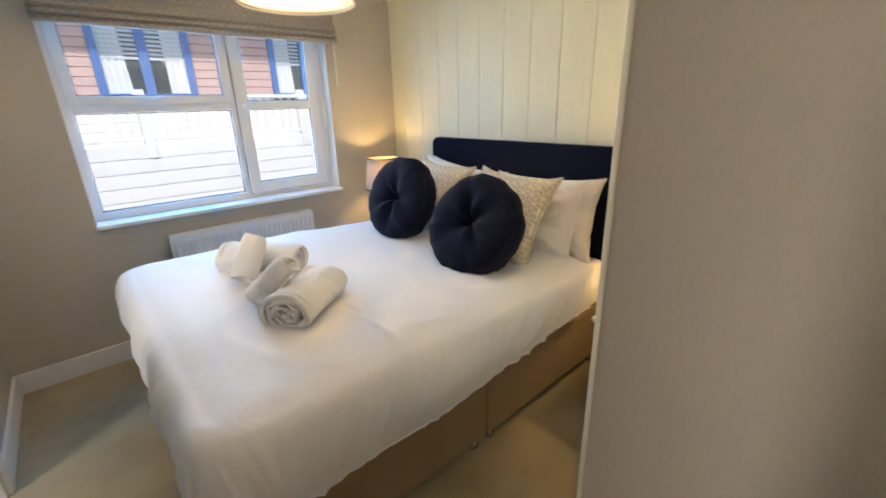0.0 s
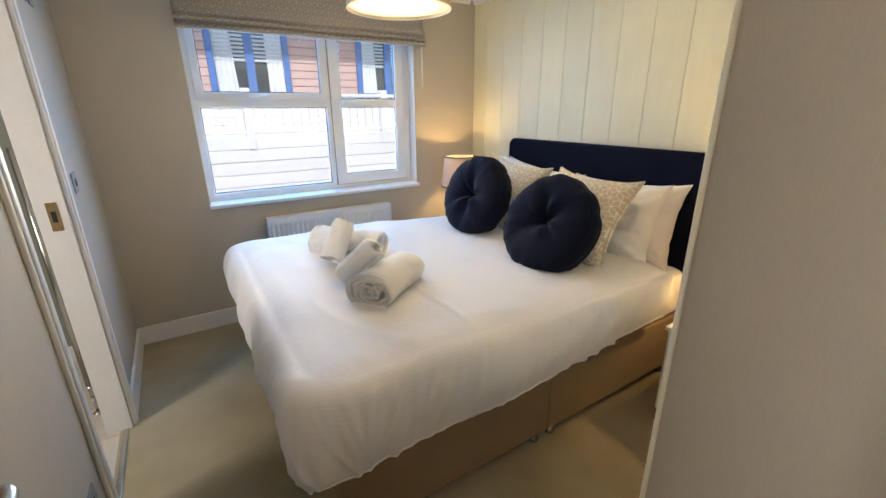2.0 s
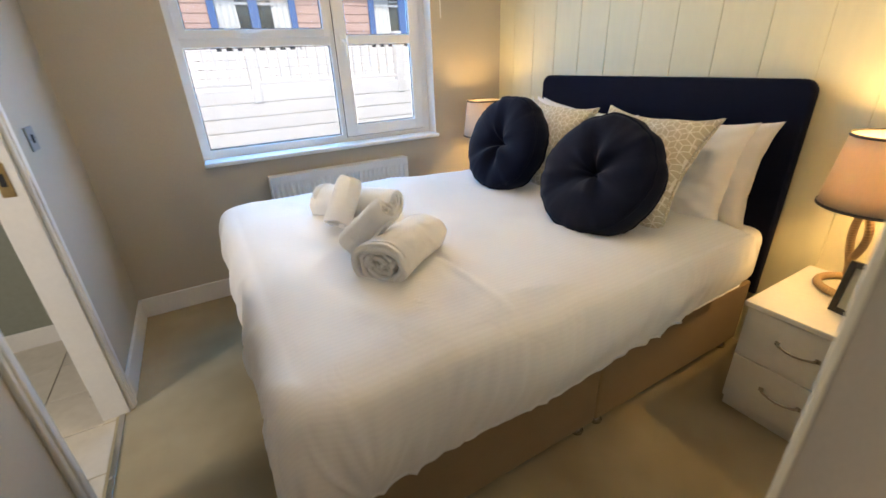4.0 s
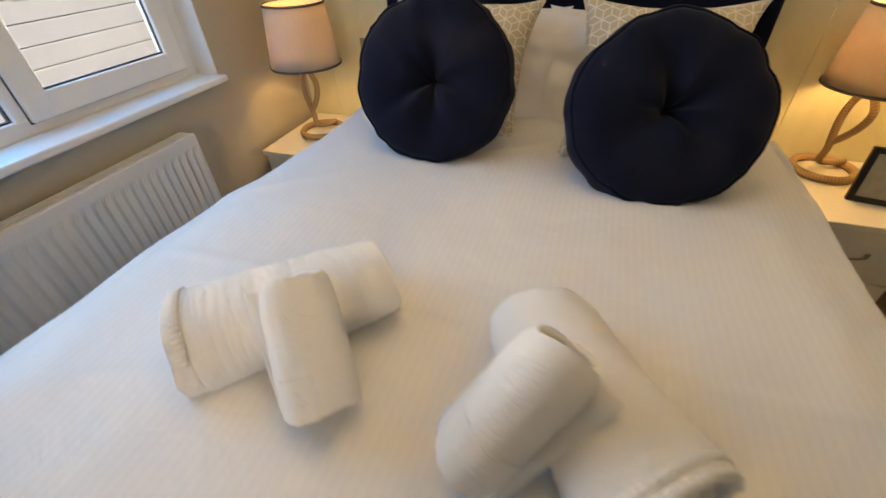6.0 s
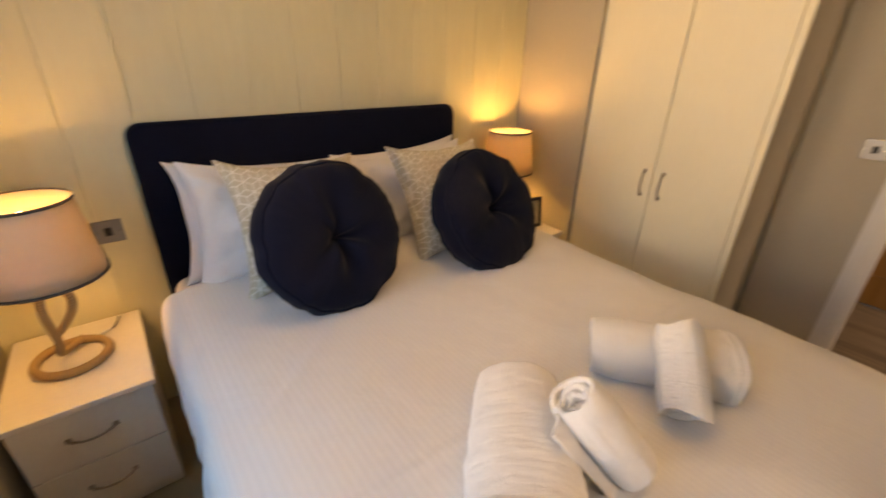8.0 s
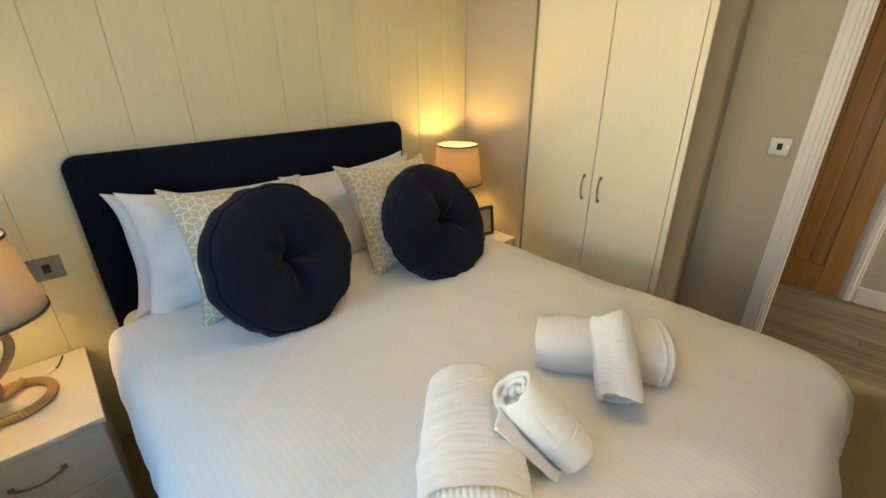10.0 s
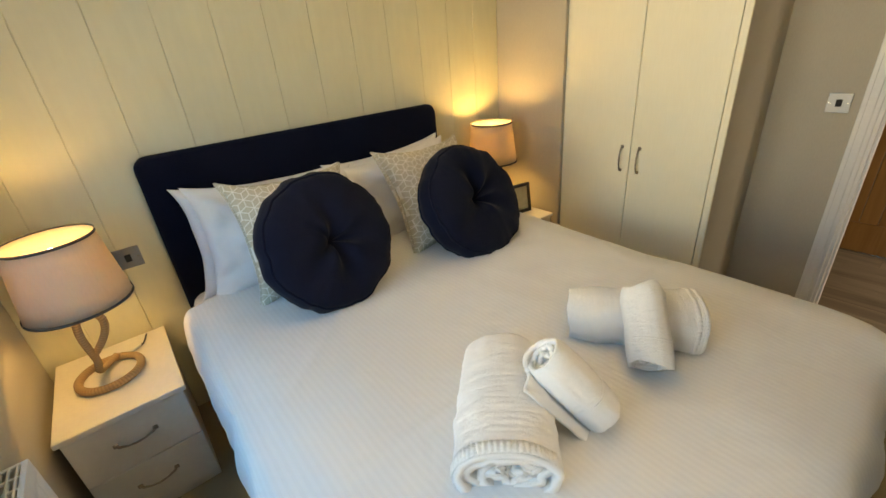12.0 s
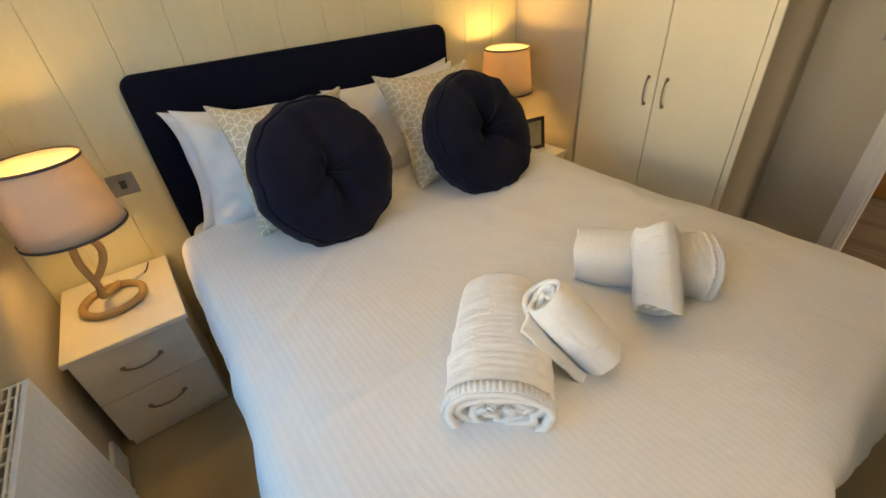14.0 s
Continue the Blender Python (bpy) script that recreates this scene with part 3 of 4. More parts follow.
for k in range(24):
    box(0.004 + k * (RW - 0.012) / 23, -0.097, RZ1 - 0.001, 0.008 + k * (RW - 0.012) / 23, -0.032, RZ1 + 0.006, into=grille)
part("grille", grille, RADIATOR, radiator, "slotted top grille")
# solid dark filler; shade between the panels is put into its colour
part("core", box(0.01, -0.088, RZ0 + 0.05, RW - 0.01, -0.042, RZ1 - 0.06), DARK, radiator, "dark block painting the shade between the panels")
valve = tube([(RW + 0.0, -0.065, 0.235), (RW + 0.045, -0.065, 0.235)], 0.009, 8)
tube([(RW + 0.045, -0.065, 0.20), (RW + 0.045, -0.065, 0.262)], 0.013, 10, into=valve)
tube([(RW + 0.045, -0.065, 0.262), (RW + 0.045, -0.065, 0.312)], [0.018, 0.015], 12, into=valve)
part("valve", valve, PAINT, radiator, "white valve knob", True)
part("pipe", tube([(RW + 0.045, -0.065, 0.0), (RW + 0.045, -0.065, 0.205)], 0.0075, 8), PAINT, radiator, smooth=True)

# ---------- bed ----------
bed = thing("bed", "tan divan bed with a tall navy upholstered headboard", "bed")
for n, (a, b) in enumerate(((0.02, 0.993), (0.999, 1.985))):
    base = part("divan_base", box(a, 0.012, 0.055, b, 1.488, 0.375, 0.012, 3), DIVAN, bed)
    for fx in (a + 0.05, b - 0.05):
        for fy in (0.05, 1.45):
            part("foot", tube([(fx, fy, 0.0), (fx, fy, 0.012), (fx, fy, 0.02), (fx, fy, 0.06)], [0.024, 0.026, 0.018, 0.018], 12), CHROME, base, "small chrome glide", True)
part("mattress", box(0.0, 0.0, 0.376, 1.985, 1.5, 0.640, 0.06, 5), SHEET, bed, "mattress in a white fitted sheet", True)


def headboard():
    bm = bmesh.new()
    r, w, lo, hi = 0.055, 1.509, 0.30, 1.240
    line = [(0.0, lo)] + [(r - r * math.cos(t), hi - r + r * math.sin(t)) for t in (radians(a) for a in range(0, 91, 10))]
    line += [(w - y, z) for y, z in line[::-1]]
    rim = [(0.0, 0.012), (0.004, 0.004), (0.012, 0.0), (0.035, 0.0), (0.043, 0.004), (0.046, 0.010)]
    c = (w / 2, (lo + hi) / 2)
    loops = []
    for d, inset in rim:
        loops.append([bm.verts.new((1.999 + d, y + (c[0] - y) / 0.75 * inset, z + (c[1] - z) / 0.47 * inset)) for y, z in line])
    n = len(line)
    for a, b in zip(loops, loops[1:]):
        for i in range(n):
            bm.faces.new((a[i], a[(i + 1) % n], b[(i + 1) % n], b[i]))
    bm.faces.new(loops[0][::-1])
    bm.faces.new(loops[-1])
    return bm


part("headboard", headboard(), NAVY_VELVET, bed, "navy fabric headboard with rounded corners", False)

AX, BY0, BY1, HEAD = -0.012, 0.008, 1.502, 1.70
FOOT, SOUTH, NORTH, RC = 0.43, 0.375, 0.43, 0.10


def duvet_at(u, v):
    """A thick quilt laid over the bed: flat on top, round at the edges, hanging with soft folds."""
    a = -FOOT + u * (HEAD - AX + FOOT)
    b = -SOUTH + v * (BY1 - BY0 + SOUTH + NORTH)
    width = BY1 - BY0
    oa = max(0.0, RC - a)
    ob = max(0.0, RC - b, b - (width - RC))
    side = 1.0 if b > width / 2 else -1.0
    o = (oa ** 5 + ob ** 5) ** 0.2
    h = math.hypot(oa, ob)
    da, db = (oa / h, ob / h) if h > 1e-6 else (0.0, 0.0)
    base_x, base_y = max(a, RC), min(max(b, RC), width - RC)
    over = max(0.0, o - RC)
    corner = (2 * da * db) ** 2
    bulge = 0.100 + (0.025 - 0.050 * min(max((a - 0.3) / 0.7, 0.0), 1.0)) * max(side, 0.0) * db
    out = min(o, RC) + bulge * (1 - math.exp(-over / 0.080)) - 0.75 * max(0.0, over - 0.22) ** 1.6
    out += (0.095 if side < 0 else 0.03) * corner * min(over / 0.36, 1.0) ** 1.6
    over *= 1 - 0.16 * corner
    drop = over - 0.085 * (1 - math.exp(-over / 0.085))
    along = base_x * -side + side * base_y + math.atan2(ob, oa + 1e-9) * 0.22 * side
    hang = min(over / 0.26, 1.0)
    fold = noise.noise(Vector((along * 4.2, 3.1, over * 1.5))) + 0.55 * noise.noise(Vector((along * 10.0 + over * 2, 7.7, over * 1.2)))
    fold += 0.7 * noise.noise(Vector((along * 24.0, 1.7, over * 2.5))) * max(0.0, (over - 0.12) / 0.25)
    fold += (0.30 if side < 0 else 0.08) * noise.noise(Vector((along * 34.0 + over * 9, 5.2, over * 5.0)))
    out += fold * (0.034 if side < 0 else 0.024) * (1 - 0.5 * min(max((a - 0.8) / 0.6, 0.0), 1.0)) * hang * (1 - 0.65 * min(max((over - 0.20) / 0.13, 0.0), 1.0))
    if side < 0:
        # slanting gathers above the hem
        gather = 1 - abs(noise.noise(Vector((along * 6.5 + over * 3.5, 12.4, over * 0.8)))) * 4.5
        out += 0.020 * max(0.0, gather) ** 2 * min(max((over - 0.08) / 0.16, 0.0), 1.0) * max(0.0, 0.35 + noise.noise(Vector((along * 2.0, 4.4, 1.0))))
    x = AX + base_x - da * out
    y = BY0 + base_y + db * out * side
    z = BED_TOP - drop * 0.98 - 0.014 * min(o / RC, 1.0) ** 2
    # the quilt lies fuller towards the window side of the foot
    rise = min(max((b - 0.70) / 0.55, 0.0), 1.0)
    z += 0.034 * rise * rise * (3 - 2 * rise) * min(max((1.45 - a) / 0.6, 0.0), 1.0)
    # small dents and long soft pulls on the top
    ridge = 1 - abs(noise.noise(Vector((x * 1.7 + y * 0.8, y * 1.1, 2.2)))) * 2
    # a pressed fold across the bed between the towels
    line = x - 0.585 - 0.03 * noise.noise(Vector((y * 2.0, 0.3, 5.5)))
    z += 0.0045 * math.exp(-(line / 0.014) ** 2) * (1 - min(o / RC, 1.0))
    z += 0.011 * noise.noise(Vector((x * 2.6, y * 2.6, 1.7))) + 0.004 * noise.noise(Vector((x * 8, y * 6, 4.1))) + 0.005 * max(0.0, ridge) ** 6
    pull = max(0.0, 1 - abs(noise.noise(Vector((x * 1.3 - y * 2.4, y * 1.2 + x * 0.6, 6.4)))) * 9)
    z += 0.0035 * pull * max(0.0, noise.noise(Vector((x * 1.6, y * 1.6, 8.8))) + 0.15) * (1 - hang)
    z += (0.035 - 0.020 * min(max((a - 0.8) / 0.6, 0.0), 1.0)) * noise.noise(Vector((along * 2.2, 9.3, 0))) * hang
    if b < 0 and over > 0.05:
        z += 0.055 * max(0.0, min(1.0, (a - 0.55) / 1.1)) * hang
    return Vector((x, y, max(z, 0.10)))


duvet = part("duvet", sheet(220, 180, duvet_at, lambda u, v: (u * 2.1, v * 2.2)), LINEN, smooth=True)
solid(duvet, 0.034)
for n, f in (("hem", lambda k: (0.0, k)), ("hem", lambda k: (k, 0.0)), ("hem", lambda k: (k, 1.0))):
    part(n, tube([duvet_at(*f(k / 140)) + Vector((0, 0, -0.002)) for k in range(141)], 0.0045, 6), LINEN, duvet, "stitched white hem", True)
tagged(duvet, "white satin-striped duvet hanging over the bed's sides and foot", "duvet")


def cushion_mesh(w, h, t, seed, pinch=0.10, n=30, crease=0.006, lip=0.010, full=0.42, ears=-0.055):
    """A stuffed square: two full sides with drawn-in edges, a thin seam and soft rounded ears."""
    bm = bmesh.new()
    uv = bm.loops.layers.uv.verify()
    grid = {}
    for s in (1, -1):
        for i in range(n + 1):
            for j in range(n + 1):
                u, v = math.sin((i / n - 0.5) * math.pi * 0.94) / math.sin(0.47 * math.pi), math.sin((j / n - 0.5) * math.pi * 0.94) / math.sin(0.47 * math.pi)
                edge = i in (0, n) or j in (0, n)
                if edge and s == -1:
                    grid[s, i, j] = grid[1, i, j]
                    continue
                ear = 1 + ears * (u * v) ** 6
                wave = 1 + 0.020 * noise.noise(Vector((u * 2.2, v * 2.2, seed + 3)))
                x = u * (1 - pinch * (1 - v * v) * abs(u) ** 3) * ear * wave
                y = v * (1 - pinch * (1 - u * u) * abs(v) ** 3) * ear * wave
                puff = max(0.0, (1 - abs(u) ** 2.6) * (1 - abs(v) ** 2.6)) ** full
                z = s * (t / 2 * puff + (0.0 if edge else lip))
                q = Vector((u * 2.0 + seed, v * 2.0, s * 1.5))
                z += (crease * 2.6 * noise.noise(q) + crease * 1.1 * noise.noise(q * 3.1) + crease * 0.22 * (0.4 - abs(noise.noise(q * 3.7 + Vector((4, 1, 0)))) * 2)) * puff
                # pulls running in from the corners and the seam
                z += crease * 0.9 * noise.noise(Vector((math.atan2(v, u) * 5.0, seed, s))) * (u * u + v * v) ** 1.2 * min(puff * 2, 1)
                z += 0.012 * noise.noise(Vector((u * 1.5, v * 1.5, seed + 9)))
                grid[s, i, j] = bm.verts.new((x * w / 2, y * h / 2, z))
    for s in (1, -1):
        for i in range(n):
            for j in range(n):
                q = [(i, j), (i + 1, j), (i + 1, j + 1), (i, j + 1)]
                f = bm.faces.new([grid[s, a, b] for a, b in (q if s == 1 else q[::-1])])
                for loop, (a, b) in zip(f.loops, q if s == 1 else q[::-1]):
                    c = grid[s, a, b].co
                    loop[uv].uv = (c.x, c.y)
    return bm


def leaning(x, y, z, lean, turn=0.0, spin=0.0):
    """Stands a flat cushion up facing the bed's foot, leaning back by some degrees."""
    return pose(x, y, z) @ pose(0, 0, 0, 0, 0, turn) @ pose(0, 0, 0, 0, -(90 - lean), 0) @ pose(0, 0, 0, 0, 0, -90 + spin)


for x, y, z, lean, turn, spin, seed in ((1.90, 1.08, 0.848, 12, 0, -4, 1), (1.79, 1.055, 0.862, 20, 2, -6, 2), (1.90, 0.41, 0.838, 12, 0, 2, 3), (1.78, 0.445, 0.845, 20, -2, 3, 4)):
    p = part("pillow", cushion_mesh(0.70, 0.46, 0.21, seed * 3.3, 0.085, 44, 0.022, 0.005, 0.48, 0.055), SHEET, smooth=True, m=leaning(x, y, z, lean, turn, spin))
    tagged(p, "plump white cotton pillow leaning on the headboard", "pillow", "white bed pillows")

for x, y, z, lean, turn, spin, seed in ((1.610, 1.050, 0.897, 28, 2, -4, 5), (1.535, 0.40, 0.905, 31, 3, -2, 6)):
    root = thing("square_cushion", "beige square cushion with a white cube pattern", "cushion", leaning(x, y, z, lean, turn, spin), "patterned cushions")
    part("cover", cushion_mesh(0.485, 0.485, 0.15, seed * 2.7, 0.12, ears=0.055), CUBES, root, smooth=True)
    ring = []
    n = 30
    ok = [math.sin((k / n - 0.5) * math.pi * 0.94) / math.sin(0.47 * math.pi) for k in range(n + 1)]
    for u, v in [(c, -1.0) for c in ok[:-1]] + [(1.0, c) for c in ok[:-1]] + [(-c, 1.0) for c in ok[:-1]] + [(-1.0, -c) for c in ok[:-1]]:
        k = (1 + 0.055 * (u * v) ** 6) * (1 + 0.020 * noise.noise(Vector((u * 2.2, v * 2.2, seed * 2.7 + 3))))
        ring.append((u * (1 - 0.12 * (1 - v * v) * abs(u) ** 3) * k * 0.2445, v * (1 - 0.12 * (1 - u * u) * abs(v) ** 3) * k * 0.2445, 0.012 * noise.noise(Vector((u * 1.5, v * 1.5, seed * 2.7 + 9)))))
    part("piping", tube(ring, 0.0050, 6, closed=True), CUBES, root, smooth=True)


def round_cushion(m, seed, R=0.236, creases=()):
    root = thing("round_cushion", "round navy cotton cushion with a deep central tuft", "cushion", m, "round navy cushions")
    T, rows, seg = 0.185, 30, 120
    bm = bmesh.new()
    rings = []
    prof = []
    for i in range(rows + 1):
        f = i / rows
        prof.append((R * f ** 0.85, 1))
    line = [(r, s) for r, s in prof[1:]]

    def top(r, t):
        f = r / R
        dome = 0.52 + 0.48 * (1 - f ** 4) ** 0.5 if f < 1 else 0.52
        tuft = math.exp(-(f / 0.13) ** 1.3) * 0.95 + 0.20 * math.exp(-(f / 0.42) ** 2)
        pucker = (0.5 * math.sin(5 * t + seed) + 0.5 * noise.noise(Vector((math.cos(t) * 2.5, math.sin(t) * 2.5, seed)))) * (0.20 * math.exp(-((f - 0.22) / 0.22) ** 2) + 0.07 * math.exp(-((f - 0.55) / 0.25) ** 2))
        for at, deep, reach in creases:
            away = math.atan2(math.sin(t - radians(at)), math.cos(t - radians(at)))
            pucker -= deep * math.exp(-(away / 0.30) ** 2) * math.exp(-((f - reach * 0.5) / (reach * 0.55)) ** 2)
            pucker += 0.35 * deep * math.exp(-((abs(away) - 0.62) / 0.35) ** 2) * math.exp(-((f - reach * 0.6) / (reach * 0.6)) ** 2)
        rim = (0.13 * noise.noise(Vector((math.cos(t) * 4, math.sin(t) * 4, seed + 7))) + 0.07 * noise.noise(Vector((math.cos(t) * 11, math.sin(t) * 11, seed + 2)))) * f ** 4
        return T / 2 * (dome - tuft * 0.85 + pucker + rim) + 0.004 * noise.noise(Vector((r * 9 * math.cos(t), r * 9 * math.sin(t), seed)))
    wob = [1 + 0.036 * noise.noise(Vector((math.cos(2 * math.pi * k / seg) * 1.6, math.sin(2 * math.pi * k / seg) * 1.6, seed))) + 0.026 * noise.noise(Vector((math.cos(2 * math.pi * k / seg) * 3.7, math.sin(2 * math.pi * k / seg) * 3.7, seed + 4))) + 0.016 * noise.noise(Vector((math.cos(2 * math.pi * k / seg) * 8.0, math.sin(2 * math.pi * k / seg) * 8.0, seed + 6))) for k in range(seg)]
    for s in (1, -1):
        centre = bm.verts.new((0, 0, s * top(0.0, 0)))
        last = None
        for i, (r, _) in enumerate(line):
            ring = []
            for k in range(seg):
                t = 2 * math.pi * k / seg
                w = 1 + (wob[k] - 1) * (r / R) ** 2
                ring.append(bm.verts.new((r * w * math.cos(t), r * w * math.sin(t), s * top(min(r, R), t))))
            for k in range(seg):
                q = (k + 1) % seg
                if last is None:
                    bm.faces.new((centre, ring[k], ring[q]))
                else:
                    bm.faces.new((last[k], ring[k], ring[q], last[q]))
            last = ring
        rings.append(last)
    # the side band bulges a little
    prev = rings[0]
    for st in (0.25, 0.5, 0.75):
        ring = []
        for k in range(seg):
            a, b = rings[0][k].co, rings[1][k].co
            p = a.lerp(b, st)
            g = 1 + 0.075 * math.sin(st * math.pi) + 0.008 * math.sin(13 * k / seg * 6.28 + seed)
            ring.append(bm.verts.new((p.x * g, p.y * g, p.z)))
        for k in range(seg):
            q = (k + 1) % seg
            bm.faces.new((prev[k], prev[q], ring[q], ring[k]))
        prev = ring
    for k in range(seg):
        q = (k + 1) % seg
        bm.faces.new((prev[k], prev[q], rings[1][q], rings[1][k]))
    edges = [[v.co.copy() for v in ring] for ring in rings]
    part("cover", bm, NAVY, root, smooth=True)
    for e in edges:
        part("piping", tube([p * 1.008 for p in e], 0.0052, 6, closed=True), NAVY, root, smooth=True)
    part("button", lathe([(0.0005, 0.014), (0.008, 0.012), (0.012, 0.006), (0.012, 0.0), (0.0005, -0.002)], 14), NAVY, root, smooth=True, m=pose(0, 0, top(0.0, 0) - 0.004))
    return root


def facing(place, normal, spin=0.0):
    q = Vector(normal).to_track_quat("Z", "Y").to_matrix().to_4x4()
    return Matrix.Translation(place) @ q @ pose(0, 0, 0, 0, 0, spin)


round_cushion(facing((1.350, 1.055, 0.930), (-0.92, -0.10, 0.37), 20), 1.0, 0.237, ((72, 0.20, 0.75), (250, 0.19, 0.70), (-22, 0.15, 0.45), (165, 0.11, 0.4)))
round_cushion(facing((1.308, 0.390, 0.902), (-0.86, -0.09, 0.50), 75), 2.6, 0.242, ((22, 0.18, 0.65), (138, 0.20, 0.7), (255, 0.16, 0.55), (300, 0.10, 0.4)))


def towel_roll(name, start, end, rx, rz, turns, seed, label, hems, bands=(), flap=0):
    """A towel rolled up: a thick spiral sheet, pressed oval and flat below, its inner layers crumpled and set back."""
    start, end = Vector(start), Vector(end)
    L = (end - start).length
    steps, cols = 240, 110
    phase = -math.pi / 2 - turns * 2 * math.pi + 0.35

    def at(u, v):
        th = u * turns * 2 * math.pi
        r = 0.07 + 0.93 * u ** 0.8
        inner = 1 - u
        r += (0.03 + 0.30 * inner) * noise.noise(Vector((math.cos(th) * 1.4, math.sin(th) * 1.4, seed + u * 3 + v * 0.8)))
        r += 0.20 * inner * noise.noise(Vector((math.cos(th) * 3.5, math.sin(th) * 3.5, seed + u * 9 + v * 2)))
        x = (v - 0.5) * (L - 0.05 * inner + 0.035 * noise.noise(Vector((th * 0.6, seed, 1.0))))
        taper = 1 + (0.16 * (v - 0.5) if rx > 0.08 else 0.0)
        band = sum(math.exp(-((v - b) / 0.014) ** 2) for b in bands)
        bulge = taper - 0.013 * band + (0.07 if rx > 0.08 else 0.025) * noise.noise(Vector((v * 2.5, seed, 5))) - (0.07 * abs(v * 2 - 1) ** 6 if rx > 0.08 else 0.20 * max(0.0, v * 2 - 1) ** 5 + 0.04 * abs(v * 2 - 1) ** 6)
        dent = 1 + (0.045 if rx > 0.08 else 0.025) * noise.noise(Vector((v * 7, math.cos(th) * 1.6 + seed, math.sin(th) * 1.6))) + 0.016 * noise.noise(Vector((v * 16, math.cos(th) * 2.6, math.sin(th) * 2.6 + seed))) + 0.018 * noise.noise(Vector((v * 45, th * 5, seed))) + 0.022 * noise.noise(Vector((v * 120, th * 13, seed)))
        z = math.sin(th + phase) * r * rz * bulge * dent
        return Vector((x, math.cos(th + phase) * r * rx * bulge * dent, max(z, -rz * 0.80 + 0.02 * rz * math.sin(th * 3))))
    thick = 0.21 * rx if rx < 0.08 else 0.0165
    d = (end - start).normalized()
    q = d.to_track_quat("X", "Z").to_matrix().to_4x4()
    ob = part(name, sheet(steps, cols, at), TERRY, smooth=True, m=Matrix.Translation((start + end) / 2) @ q)
    solid(ob, thick, 0.0)
    if flap:
        # the loose outer end, lying away from the roll
        def tongue(u, v):
            w = u * 0.047 * (0.75 + 0.3 * v)
            lift = 0.006 * noise.noise(Vector((v * 5, seed, u * 2)))
            return Vector(((v - 0.5) * L * 0.94, flap * (rx * 0.45 + w), -rz * 0.74 + 0.35 * w * (1 - u) - 0.10 * w + lift))
        solid(part("flap", sheet(10, 40, tongue), TERRY, ob, "loose outer end with a woven edge", True), 0.008, 0.0)
        part("flap_edge", tube([tongue(1.0, k / 40) for k in range(41)], 0.0048, 6), TERRY, ob, "stitched towel edge", True)
    # flat woven borders, some drawn into small pleats
    for vv, wdt, pleat in hems:
        bm = bmesh.new()
        rows = []
        for k in range(241):
            u = 1 - (k / 240) * (0.72 / turns)
            row = []
            for e in (-0.5, 0.0, 0.5):
                p = at(u, vv + e * wdt / L)
                o = Vector((0, p.y, p.z)).normalized() * (thick / 2 + 0.0008 + pleat * (0.5 + 0.5 * math.sin(k * 1.1)))
                row.append(bm.verts.new(p + o))
            rows.append(row)
        for a, b in zip(rows, rows[1:]):
            for i in (0, 1):
                bm.faces.new((a[i], a[i + 1], b[i + 1], b[i]))
        solid(part("hem", bm, TERRY, ob, "flat woven border", True), 0.0013, 0.0)
    return tagged(ob, label, "towel", "rolled towels on the bed")


B = 0.695
PLEATS, PLAIN, SEAM = ((0.960, 0.026, 0.0030),), ((0.93, 0.012, 0.001), (0.985, 0.010, 0.001)), ((0.30, 0.004, 0.0),)
towel_roll("bath_towel", (0.622, 0.915, B + 0.082), (0.347, 1.180, B + 0.086), 0.106, 0.072, 4.3, 1.0, "large white bath towel rolled up on the duvet", PLEATS, (0.44, 0.53, 0.62, 0.72, 0.82, 0.915))
towel_roll("hand_towel", (0.330, 0.892, B + 0.058), (0.443, 0.977, B + 0.217), 0.060, 0.055, 3.2, 2.0, "small rolled white hand towel leaning on a bath towel", SEAM, flap=1)
towel_roll("bath_towel", (0.618, 0.615, B + 0.063), (0.328, 0.405, B + 0.068), 0.104, 0.072, 4.3, 3.0, "large white bath towel rolled up on the duvet", PLAIN)
towel_roll("hand_towel", (0.330, 0.674, B + 0.056), (0.440, 0.556, B + 0.206), 0.060, 0.055, 3.2, 4.0, "small rolled white hand towel leaning on a bath towel", SEAM, flap=-1)

# ---------- nightstands and lamps ----------
NS_D, NS_W, NS_H = 0.505, 0.385, 0.505


def nightstand(m):
    """Local x runs from the front to the wall, y across."""
    root = thing("nightstand", "ivory two-drawer nightstand beside the bed", "nightstand", m, "nightstands beside the bed")
    part("body", box(0.024, 0.012, 0.05, NS_D, NS_W - 0.012, NS_H - 0.022, 0.002, 1), FURNITURE, root)
    part("plinth", box(0.030, 0.014, 0.0, NS_D, NS_W - 0.014, 0.05), FURNITURE, root)
    part("top", box(-0.004, 0.0, NS_H - 0.022, NS_D, NS_W, NS_H, 0.004, 2), FURNITURE, root)
    for lo, hi in ((0.055, 0.265), (0.269, 0.479)):
        d = part("drawer", box(0.006, 0.013, lo, 0.0235, NS_W - 0.013, hi, 0.002, 1), FURNITURE, root)
        mid, c = (lo + hi) / 2 + 0.012, NS_W / 2
        h = tube([(0.006, c - 0.058, mid), (-0.010, c - 0.052, mid), (-0.019, c - 0.026, mid - 0.004), (-0.021, c, mid - 0.006), (-0.019, c + 0.026, mid - 0.004), (-0.010, c + 0.052, mid), (0.006, c + 0.058, mid)], [0.0065, 0.005, 0.0035, 0.004, 0.0035, 0.005, 0.0065], 8)
        for s in (-1, 1):
            box(0.001, c + s * 0.060 - 0.008, mid - 0.009, 0.006, c + s * 0.060 + 0.008, mid + 0.009, 0.002, 1, into=h)
        part("handle", h, BRONZE, d, "pewter bow handle", True)
    return root


